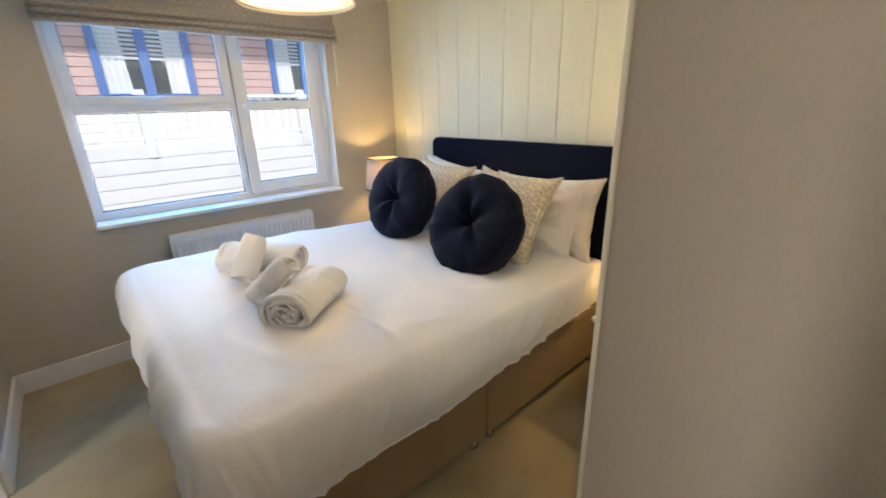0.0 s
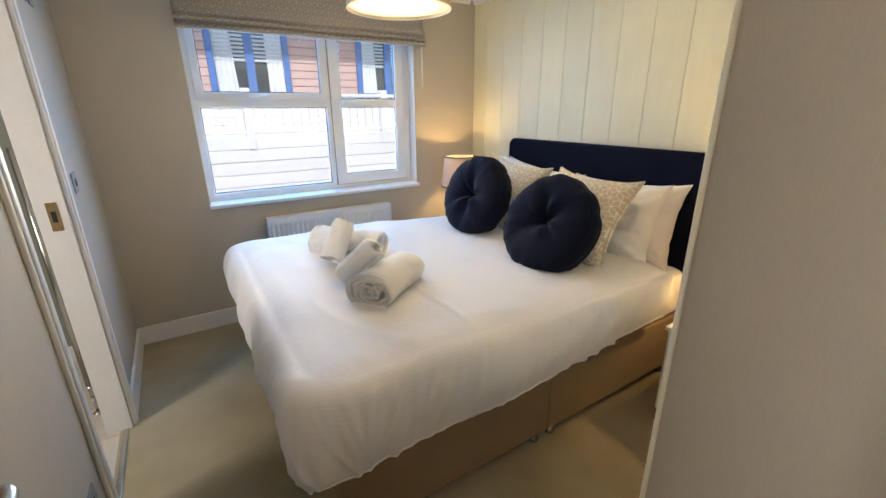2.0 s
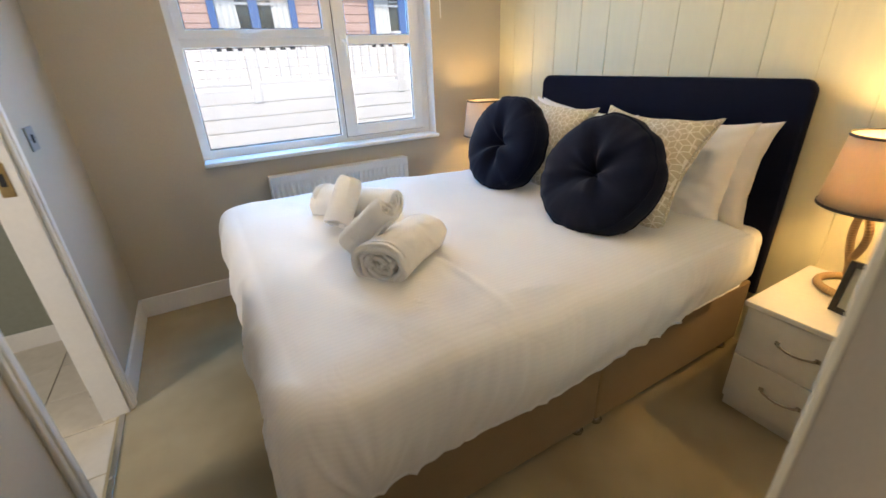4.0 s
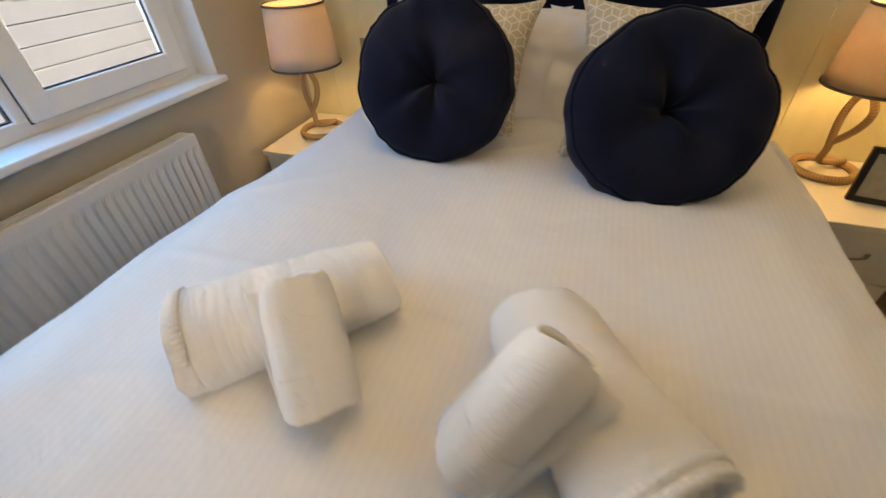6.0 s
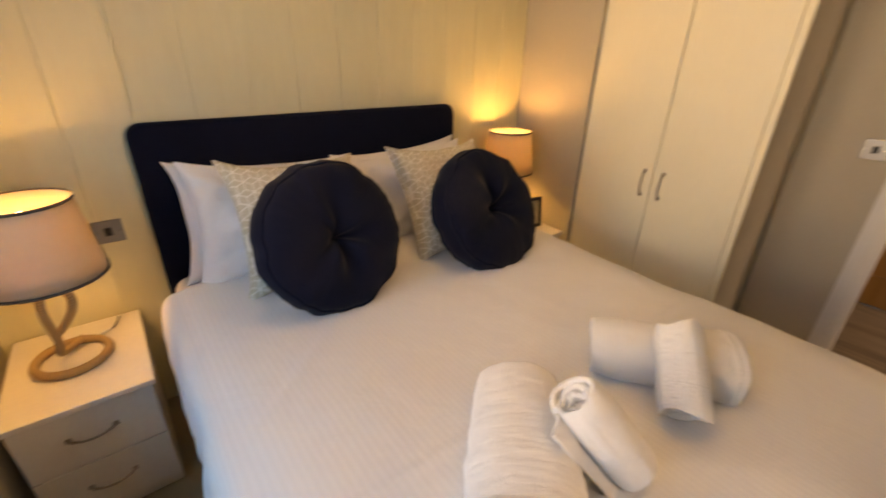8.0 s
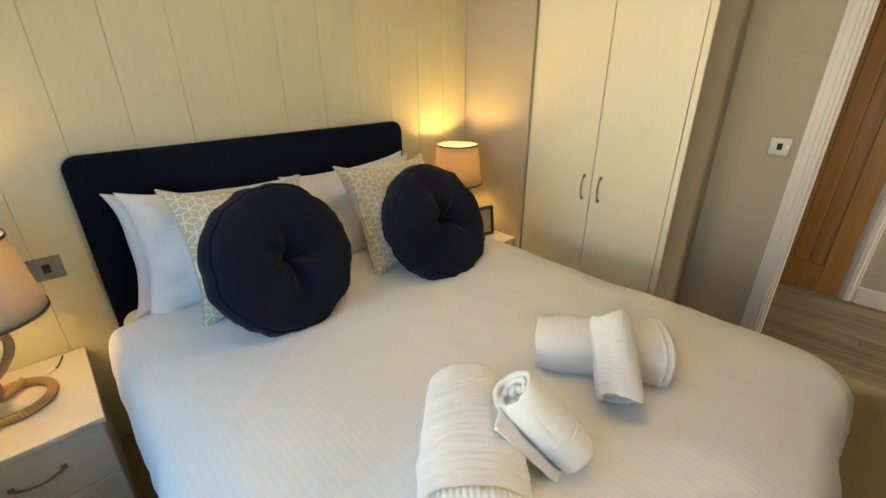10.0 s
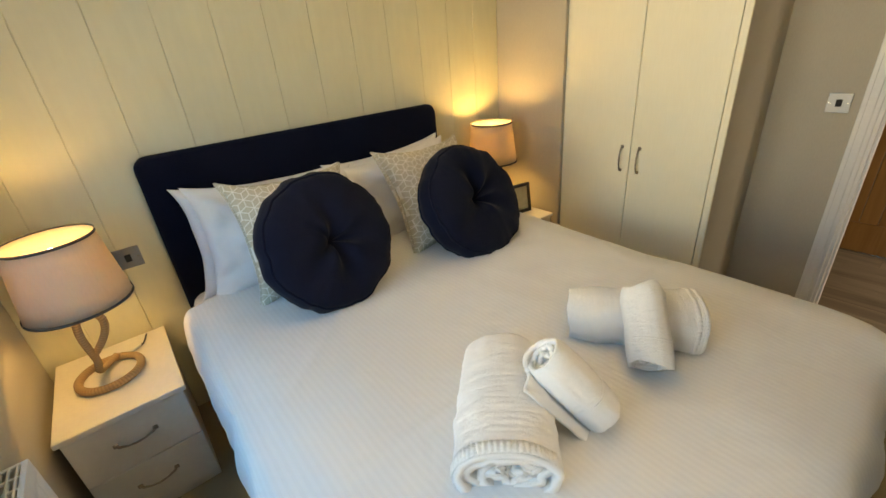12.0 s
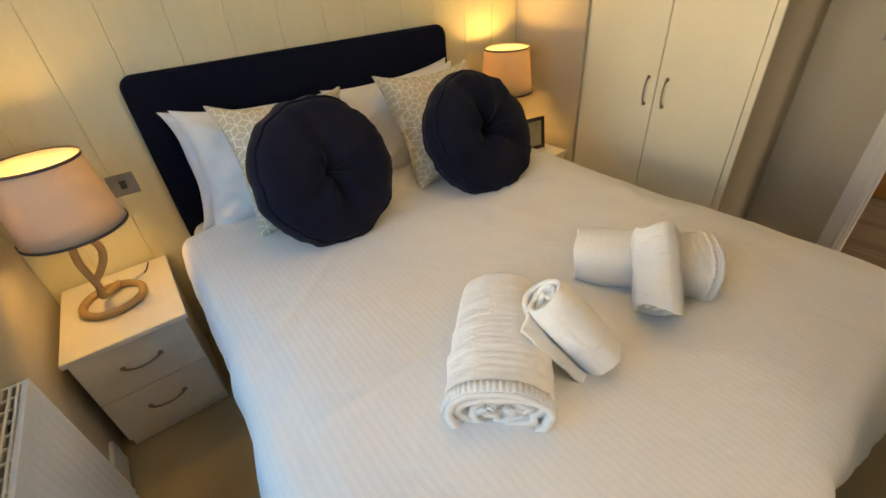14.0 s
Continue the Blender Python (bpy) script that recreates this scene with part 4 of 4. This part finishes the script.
stand = nightstand(pose(1.535, 1.632, 0))
copy_thing(stand, pose(1.545, -0.535, 0))


def bezier(pts, n=10):
    """A smooth line through points."""
    pts, out = [Vector(p) for p in pts], []
    for i in range(len(pts) - 1):
        a, b, c, d = pts[max(i - 1, 0)], pts[i], pts[i + 1], pts[min(i + 2, len(pts) - 1)]
        for k in range(n):
            t = k / n
            out.append(0.5 * ((2 * b) + (c - a) * t + (2 * a - 5 * b + 4 * c - d) * t * t + (3 * b - a - 3 * c + d) * t ** 3))
    return out + [pts[-1]]


def table_lamp(m):
    root = thing("table_lamp", "lit table lamp with a twisted rope stem and taupe drum shade", "table lamp", m, "lamps on the nightstands")
    part("base_ring", tube([(0.100 * math.cos(t), 0.100 * math.sin(t), 0.014) for t in (2 * math.pi * k / 40 for k in range(40))], 0.0145, 12, closed=True), ROPE, root, "coiled jute rope ring", True)
    stem = bezier([(0.085, -0.03, 0.03), (0.03, 0.012, 0.028), (-0.012, 0.022, 0.05), (-0.030, 0.012, 0.10), (-0.045, 0.014, 0.16), (-0.056, 0.016, 0.22), (-0.062, 0.008, 0.28), (-0.064, -0.014, 0.335)])
    part("stem", tube(stem, 0.0125, 10), ROPE, root, "jute rope stem", True)
    loop = bezier([(-0.034, 0.012, 0.125), (-0.046, -0.022, 0.165), (-0.058, -0.052, 0.215), (-0.066, -0.062, 0.265), (-0.068, -0.044, 0.310), (-0.068, -0.020, 0.345)])
    part("loop", tube(loop, 0.0125, 10), ROPE, root, "jute rope loop", True)
    part("socket", tube([(-0.068, -0.038, 0.325), (-0.070, -0.046, 0.40)], 0.016, 12), CHROME, root, smooth=True)
    c = pose(-0.058, -0.030, 0)
    z0s, z1s, r0, r1 = 0.345, 0.582, 0.152, 0.124
    shade = part("shade", lathe([(r0, z0s), (r0 - 0.007, z0s + 0.06), (r0 - 0.014, z0s + 0.12), (r0 - 0.021, z0s + 0.18), (r1, z1s)], 64), SHADE, root, "taupe fabric shade, glowing", True, c)
    solid(shade, 0.0015)
    for r, z in ((r0, z0s), (r1, z1s)):
        solid(part("trim", lathe([(r + 0.0015, z - 0.004), (r + 0.0012, z + 0.005)], 64), TRIM, shade, "dark edge tape", True), 0.002, 1.0)
    for a in range(3):
        t = a * 2.094
        part("spoke", tube([(0.012 * math.cos(t), 0.012 * math.sin(t), z0s + 0.045), (0.142 * math.cos(t), 0.142 * math.sin(t), z0s + 0.02)], 0.0015, 5), CHROME, shade, m=Matrix())
    part("bulb", lathe([(0.003, 0.555), (0.011, 0.550), (0.017, 0.535), (0.018, 0.517), (0.015, 0.490), (0.012, 0.465), (0.012, 0.398), (0.001, 0.397)], 20), BULB, root, "lit warm bulb", True, c)
    cord = bezier([(0.085, -0.055, 0.016), (0.118, -0.085, 0.010), (0.140, -0.115, 0.005), (0.165, -0.125, 0.004), (0.185, -0.14, 0.02)], 6)
    part("cord", tube(cord, 0.003, 6), BLACK, root, "thin black flex", True)
    part("cord_end", tube([(0.095, -0.07, 0.012), (0.135, -0.11, 0.008)], [0.007, 0.004], 8), CEILING, root, "white flex clip", True)
    return root


lamp = table_lamp(pose(1.800, 1.838, NS_H))
lamp_two = copy_thing(lamp, pose(1.922, -0.328, NS_H, 0, 0, -40))
point_lamp("table_lamp_light", (1.742, 1.808, NS_H + 0.500), LAMP_WATTS)
point_lamp("table_lamp_light", (1.858, -0.314, NS_H + 0.515), LAMP_WATTS * 1.2, 0.04)

photo = thing("photo_frame", "small black picture frame standing on the nightstand", "picture frame", pose(1.70, -0.41, NS_H, 0, 0, -102) @ pose(0, 0, 0, -8, 0, 0))
fb = bmesh.new()
for a, b, c, d in ((-0.075, -0.055, 0, 0.19), (0.055, 0.075, 0, 0.19), (-0.056, 0.056, 0, 0.02), (-0.056, 0.056, 0.17, 0.19)):
    box(a, -0.010, c, b, 0.010, d, 0.002, 1, into=fb)
part("frame", fb, BLACK, photo)
part("print", box(-0.056, -0.003, 0.018, 0.056, 0.004, 0.172), CARD, photo, "pale grey-green print")
part("strut", box(-0.02, 0.010, 0.0, 0.02, 0.014, 0.12), BLACK, photo)


def plate(name, label, m, gang=1, w=0.088, mat=PLATE, rocker=True):
    root = thing(name, label, name.replace("_", " "), m)
    part("plate", box(-w / 2, -0.006, -0.044, w / 2, 0, 0.044, 0.002, 2), mat, root)
    for g in range(gang):
        cx = (g - (gang - 1) / 2) * w / gang
        part("rocker", box(cx - 0.011, -0.0085, -0.016, cx + 0.011, -0.006, 0.016, 0.001, 1), DARK if rocker else PAINT, root, "black rocker")
    for s in (-1, 1):
        part("screw", tube([(s * w * 0.38, -0.0065, 0), (s * w * 0.38, -0.0075, 0)], 0.0035, 8), CHROME, root)
    return root


plate("light_switch", "chrome single light switch beside the doorway", pose(0.404, YS, 1.15, 0, 0, 180))
plate("wall_socket", "chrome socket plate on the panelled wall beside the headboard", pose(XE, 1.645, 0.853, 0, 0, -90), 1, 0.094)
plate("light_switch", "chrome switch plate beside the shower room door", pose(XW, 1.435, 1.155, 0, 0, 90), 1)
plate("light_switch", "chrome switch plate high beside the shower room door", pose(XW, 1.60, 1.93, 0, 0, 90), 1, 0.07)
plate("light_switch", "chrome switch plate high beside the shower room door", pose(XW, 1.48, 1.93, 0, 0, 90), 1, 0.07)
plate("wall_socket", "chrome low socket plate beside the shower room door", pose(XW, 0.345, 0.325, 0, 0, 90), 1)

# ---------- pendant ----------
pendant = thing("pendant_light", "lit drum pendant with a gold patterned cloth shade", "pendant light", pose(0.715, 0.80, 0))
PZ, PR = 1.872, 0.225
drum = part("shade", lathe([(PR, PZ), (PR, PZ + 0.08), (PR, PZ + 0.16), (PR, PZ + 0.23)], 72), PENDANT_CLOTH, pendant, smooth=True)
solid(drum, 0.002)
solid(part("lining", lathe([(PR - 0.003, PZ + 0.002), (PR - 0.003, PZ + 0.228)], 72), LINING, drum, "cream shade lining", True), 0.001)
part("diffuser", lathe([(0.0005, PZ + 0.010), (0.10, PZ + 0.010), (PR - 0.006, PZ + 0.010), (PR - 0.006, PZ + 0.014), (0.10, PZ + 0.014), (0.0005, PZ + 0.014)], 64), DIFFUSER, drum, "frosted white diffuser disc, lit", True)
part("trim", tube([(PR * math.cos(t), PR * math.sin(t), PZ) for t in (2 * math.pi * k / 64 for k in range(64))], 0.003, 6, closed=True), CEILING, drum)
for a in range(3):
    t = a * 2.094
    part("spoke", tube([(0.02 * math.cos(t), 0.02 * math.sin(t), PZ + 0.19), (0.221 * math.cos(t), 0.221 * math.sin(t), PZ + 0.225)], 0.002, 5), CEILING, pendant)
part("lamp_holder", tube([(0, 0, PZ + 0.115), (0, 0, PZ + 0.23)], 0.018, 12), CEILING, pendant, smooth=True)
part("bulb", lathe([(0.001, 0.055), (0.02, 0.06), (0.03, 0.08), (0.028, 0.105), (0.015, 0.14), (0.012, 0.155)], 20), BULB, pendant, "lit warm bulb", True, pose(0, 0, PZ))
part("flex", tube([(0, 0, PZ + 0.22), (0, 0, TOP - 0.02)], 0.004, 8), CEILING, pendant)
part("ceiling_rose", lathe([(0.001, TOP - 0.03), (0.03, TOP - 0.03), (0.048, TOP - 0.012), (0.05, TOP)], 28), CEILING, pendant, smooth=True)
point_lamp("pendant_bulb_light", (0.715, 0.80, PZ + 0.105), PENDANT_WATTS, 0.05, (1.0, 0.77, 0.42))

# ---------- wardrobe ----------
wardrobe = thing("wardrobe", "built-in ivory wardrobe with two tall doors", "wardrobe")
part("carcass", box(0.705, YS, 0.0, 1.538, YF - 0.035, TOP - 0.01), WARDROBE, wardrobe)
part("end_trim", box(0.670, YF - 0.012, 0.0, 0.701, YF + 0.002, TOP - 0.004, 0.003), WARDROBE, wardrobe, "ivory upright edge trim")
part("plinth", box(0.703, YF - 0.034, 0.0, 1.537, YF - 0.012, 0.07), WARDROBE, wardrobe)
for a, b, hx in ((0.7045, 1.1045, 1.056), (1.1085, 1.536, 1.152)):
    d = part("door", box(a, YF - 0.022, 0.074, b, YF - 0.001, TOP - 0.02, 0.003, 2), WARDROBE, wardrobe)
    zc, y = 0.902, YF
    h = tube([(hx, y - 0.002, zc - 0.064), (hx, y + 0.014, zc - 0.056), (hx, y + 0.024, zc - 0.03), (hx, y + 0.026, zc), (hx, y + 0.024, zc + 0.03), (hx, y + 0.014, zc + 0.056), (hx, y - 0.002, zc + 0.064)], [0.007, 0.005, 0.0038, 0.0045, 0.0038, 0.005, 0.007], 8)
    for s in (-1, 1):
        box(hx - 0.009, y - 0.001, zc + s * 0.064 - 0.009, hx + 0.009, y + 0.004, zc + s * 0.064 + 0.009, 0.002, 1, into=h)
    part("handle", h, BRONZE, d, "pewter bow handle", True)

# ---------- doors ----------


def lever(root, m):
    bm = tube([(0, 0.0, 0), (0, -0.006, 0)], 0.026, 20)
    tube(bezier([(0, 0, 0), (0, -0.040, 0), (0.012, -0.052, 0), (0.05, -0.053, 0), (0.115, -0.050, 0)], 5), 0.0095, 10, into=bm)
    part("lever_handle", bm, CHROME, root, "chrome lever handle", True, m)


def oak_door(name, label, w, m, sides):
    """Local x from the hinge to the latch, y through the leaf."""
    root = thing(name, label, "door", m, kind="structure")
    h, t, s = 2.00, 0.040, 0.115
    for a, b, n in ((0.0, s, "stile"), (w - s, w, "stile")):
        part(n, box(a, 0, 0.006, b, t, h, 0.002, 1), OAK, root)
    part("bottom_rail", box(s, 0, 0.006, w - s, t, 0.21, 0.002, 1), OAK, root)
    part("top_rail", box(s, 0, h - 0.12, w - s, t, h, 0.002, 1), OAK, root)
    n = 5
    bw = (w - 2 * s) / n
    for k in range(n):
        part("board", box(s + k * bw + 0.0015, 0.007, 0.2105, s + (k + 1) * bw - 0.0015, t - 0.007, h - 0.1205, 0.004, 1), OAK, root)
    for side in sides:
        lever(root, pose(w - 0.06, 0 if side < 0 else t, 1.0) @ (pose(0, 0, 0, 0, 0, 180) if side > 0 else pose(0, 0, 0, 0, 180, 0)))
    return root


oak_door("door_1", "open oak boarded door of the bedroom", 0.765, pose(-0.535, YS + 0.020, 0.004, 0, 0, 90) , (-1, 1))
oak_door("door_2", "closed oak boarded door across the hall", 0.70, pose(0.675, -2.24, 0.004, 0, 0, 180), (1,))
casing("door_frame_3", "y", -2.26, 1, -0.050, 0.685, 2.03, 0.06, "white moulded door frame across the hall")

# ---------- hall ----------
setting("wall_hall_south", holed_wall("y", -2.36, -2.26, -2.2, XE, TOP, [(-0.050, 0.685, 0.0, 2.03)]), WALL, "greige hall wall")
setting("wall_hall_back", box(-0.2, -2.9, 0, 0.8, -2.8, TOP), WALL, "dim wall behind the hall door")
setting("wall_hall_east", box(1.9, -2.26, 0, 2.0, YS - 0.1, TOP), WALL, "greige hall end wall")
# unseen end wall; its opening is added for the hall's fill light
setting("wall_hall_west", holed_wall("x", -2.2, -2.1, -2.26, YS - 0.1, TOP, [(-2.24, -1.24, 0.0, 2.05)]), WALL, "greige hall end wall with an added opening for the fill light")
# unseen backing wall added past that opening
setting("wall_beyond_hall", box(-3.4, -3.0, 0, -3.3, -0.4, TOP), WALL, "unseen greige wall added beyond the hall's opening")
setting("ceiling_hall", box(-2.2, -2.9, TOP, XE, YS - 0.1, TOP + 0.08), CEILING, "plain white hall ceiling", "ceiling")
baseboard("baseboard_hall", -2.1, -2.26, -0.115, -2.244)
setting("trim_hall_threshold", box(-0.03, -2.262, 0.0, 0.66, -2.236, 0.008, 0.003), CHROME, "bright metal threshold strip", "threshold strip")

# ---------- shower room ----------
setting("wall_ensuite_north", box(-2.2, YN, 0, XW - 0.1, YN + 0.1, TOP), ENSUITE, "sage shower room wall")
setting("wall_ensuite_west", holed_wall("x", -2.2, -2.1, -0.4, YN, TOP, [(0.03, 0.57, 1.0, 2.0)]), ENSUITE, "sage shower room wall with a small window")
setting("wall_ensuite_south", box(-2.1, -0.5, 0, XW - 0.1, -0.4, TOP), ENSUITE, "sage shower room wall")
setting("ceiling_ensuite", box(-2.2, -0.5, TOP, XW - 0.1, YN + 0.1, TOP + 0.08), CEILING, "plain white shower room ceiling", "ceiling")
setting("baseboard_ensuite", box(-2.1, YN - 0.016, 0, XW - 0.101, YN, 0.105, 0.004), PAINT, "white painted skirting board", "skirting")
rail = thing("towel_rail", "chrome ladder towel rail on the shower room wall", "towel rail", pose(-0.785, 1.38, 0))
for y in (0.0, 0.46):
    part("upright", tube([(0, y, 0.17), (0, y, 1.32)], 0.016, 12), CHROME, rail, smooth=True)
    v = tube([(0, y, 0.10), (0, y, 0.17)], 0.013, 10)
    tube([(0, y, 0.0), (0, y, 0.10)], 0.007, 8, into=v)
    tube([(0, y, 0.0), (0, y, 0.008)], 0.022, 14, into=v)
    part("valve", v, CHROME, rail, smooth=True)
for k in range(9):
    part("bar", tube([(0.0, 0.0, 0.24 + k * 0.128), (-0.012, 0.23, 0.24 + k * 0.128), (0.0, 0.46, 0.24 + k * 0.128)], 0.010, 8), CHROME, rail, smooth=True)

# ---------- outside ----------
setting("ground", box(-60, -60, -0.75, 60, 90, -0.65), GRASS, "green lawn outside the window", "lawn")
LY = 6.3
lodge = thing("lodge", "neighbouring lodge with terracotta cladding and blue windows", "lodge")
# solid core; its dark colour paints the shade of rooms behind the panes
part("wall", box(-9, LY + 0.03, -0.65, 11, LY + 5, 3.3), ROOM_SHADE, lodge)
part("roof", box(-9.5, LY - 0.86, 3.3, 11.5, LY + 5.5, 3.48, 0.02, 1), ROOF, lodge)


def lodge_window(a, b, c, d):
    w = part("window", box(a, LY - 0.045, c, a + 0.09, LY + 0.02, d, 0.006, 1), NAVY_PAINT, lodge, "blue painted window frame")
    for n, q in (("frame", (b - 0.09, LY - 0.045, c, b, LY + 0.02, d)), ("frame", (a + 0.09, LY - 0.045, d - 0.09, b - 0.09, LY + 0.02, d)), ("frame", (a + 0.09, LY - 0.045, c, b - 0.09, LY + 0.02, c + 0.08)), ("frame", ((a + b) / 2 - 0.06, LY - 0.044, c + 0.08, (a + b) / 2 + 0.06, LY + 0.019, d - 0.09))):
        part(n, box(*q, 0.006, 1), NAVY_PAINT, w)
    for s in (0, 1):
        lo, hi = (a + 0.09, (a + b) / 2 - 0.06) if s == 0 else ((a + b) / 2 + 0.06, b - 0.09)
        part("pane", box(lo, LY - 0.01, c + 0.08, hi, LY - 0.004, d - 0.09), GLASS, w).visible_shadow = False
        e0, e1 = (lo, lo + 0.24) if s == 0 else (hi - 0.24, hi)
        part("curtain", sheet(24, 4, lambda u, v, e0=e0, e1=e1: Vector((e0 + u * (e1 - e0) * (1 + 0.2 * v), LY + 0.012 + 0.008 * math.sin(u * 22), d - 0.09 - v * (d - c - 0.17)))), CURTAIN, w, "white gathered curtain", True)
        for k in range(9):
            zz = d - 0.13 - k * 0.055
            part("slat", box(lo, LY + 0.001, zz, hi, LY + 0.006, zz + 0.032), SLAT, w)


lodge_window(0.42, 1.57, 1.64, 2.72)
lodge_window(2.69, 3.84, 1.64, 2.72)
lodge_window(-2.6, -1.4, 1.64, 2.72)
for k in range(34):
    z = -0.60 + k * 0.115
    for a, b in ((-9, -2.6), (-1.4, 0.42), (1.57, 2.69), (3.84, 11)) if 1.62 < z + 0.05 < 2.74 else ((-9, 11),):
        # boards below 1.6 m are coloured white to imitate overexposed sunlight
        part("board", box(a, LY - 0.006 - 0.0, z, b, LY + 0.029, z + 0.108, 0.005, 1), CLAD if z > 1.6 else WHITE_DECK_AND_GLARE, lodge)

deck = thing("veranda", "white painted veranda with balusters in full sun", "veranda")
DY = 4.55
part("deck_floor", box(-9, DY + 0.02, 0.95, 11, LY - 0.02, 1.00), WHITE_DECK_AND_GLARE, deck)
for k in range(12):
    z = -0.62 + k * 0.148
    part("fascia_board", box(-9, DY - 0.02, z, 11, DY + 0.012, z + 0.142, 0.004, 1), WHITE_DECK_AND_GLARE, deck)
part("handrail", box(-9, DY - 0.03, 1.60, 11, DY + 0.06, 1.645, 0.01, 1), WHITE_DECK_AND_GLARE, deck)
part("bottom_rail", box(-9, DY - 0.01, 1.18, 11, DY + 0.04, 1.22, 0.006, 1), WHITE_DECK_AND_GLARE, deck)
baluster = None
for k in range(96):
    x = -4.6 + k * 0.108
    if baluster is None:
        baluster = part("baluster", box(-0.022, -0.005, 1.222, 0.022, 0.035, 1.599, 0.004, 1), WHITE_DECK_AND_GLARE, deck, m=pose(x, DY, 0))
    else:
        o = new("baluster", baluster.data)
        o.parent, o.matrix_basis = deck, pose(x, DY, 0)
for k in range(7):
    part("post", box(-4.7 + k * 1.75, DY - 0.035, 1.00, -4.6 + k * 1.75, DY + 0.065, 1.70, 0.008, 1), WHITE_DECK_AND_GLARE, deck)

# ---------- boards, planks and tiles ----------
BW = 0.205
east = bpy.data.objects["wall_east"]
for k in range(-1, 13):
    y1 = 1.469 + BW * 3 - k * BW
    lo, hi = max(y1 - BW + 0.0007, YF), min(y1 - 0.0007, YN)
    if hi - lo > 0.02:
        part("board", box(XE, lo, 0.0, XE + 0.0060, hi, TOP, 0.0024, 1), PANEL, east)

hall_floor = setting("floor_hall", box(-2.2, -2.9, -0.08, XE, YS - 0.10, -0.006), DARK, "grey-brown oak plank hall floor", "floor")
for r in range(10):
    y = YS - 0.103 - (r + 1) * 0.122
    x = -2.2 - (r * 0.53) % 1.2
    while x < 1.9:
        a, b = max(x, -2.1), min(x + 1.2, 1.9)
        if b - a > 0.03:
            part("plank", box(a + 0.0008, y + 0.0008, -0.0059, b - 0.0008, y + 0.1212, 0.0, 0.0012, 1), PLANK, hall_floor)
        x += 1.2
ensuite_floor = setting("floor_ensuite", box(-2.2, -0.5, -0.08, XW - 0.10, YN, -0.006), DARK, "pale stone tile shower room floor", "floor")
for i in range(5):
    for j in range(9):
        x, y = XW - 0.05 - (i + 1) * 0.30, 2.04 - (j + 1) * 0.30
        part("tile", box(x + 0.002, y + 0.002, -0.0059, x + 0.298, y + 0.298, 0.001, 0.0015, 1), TILE, ensuite_floor)
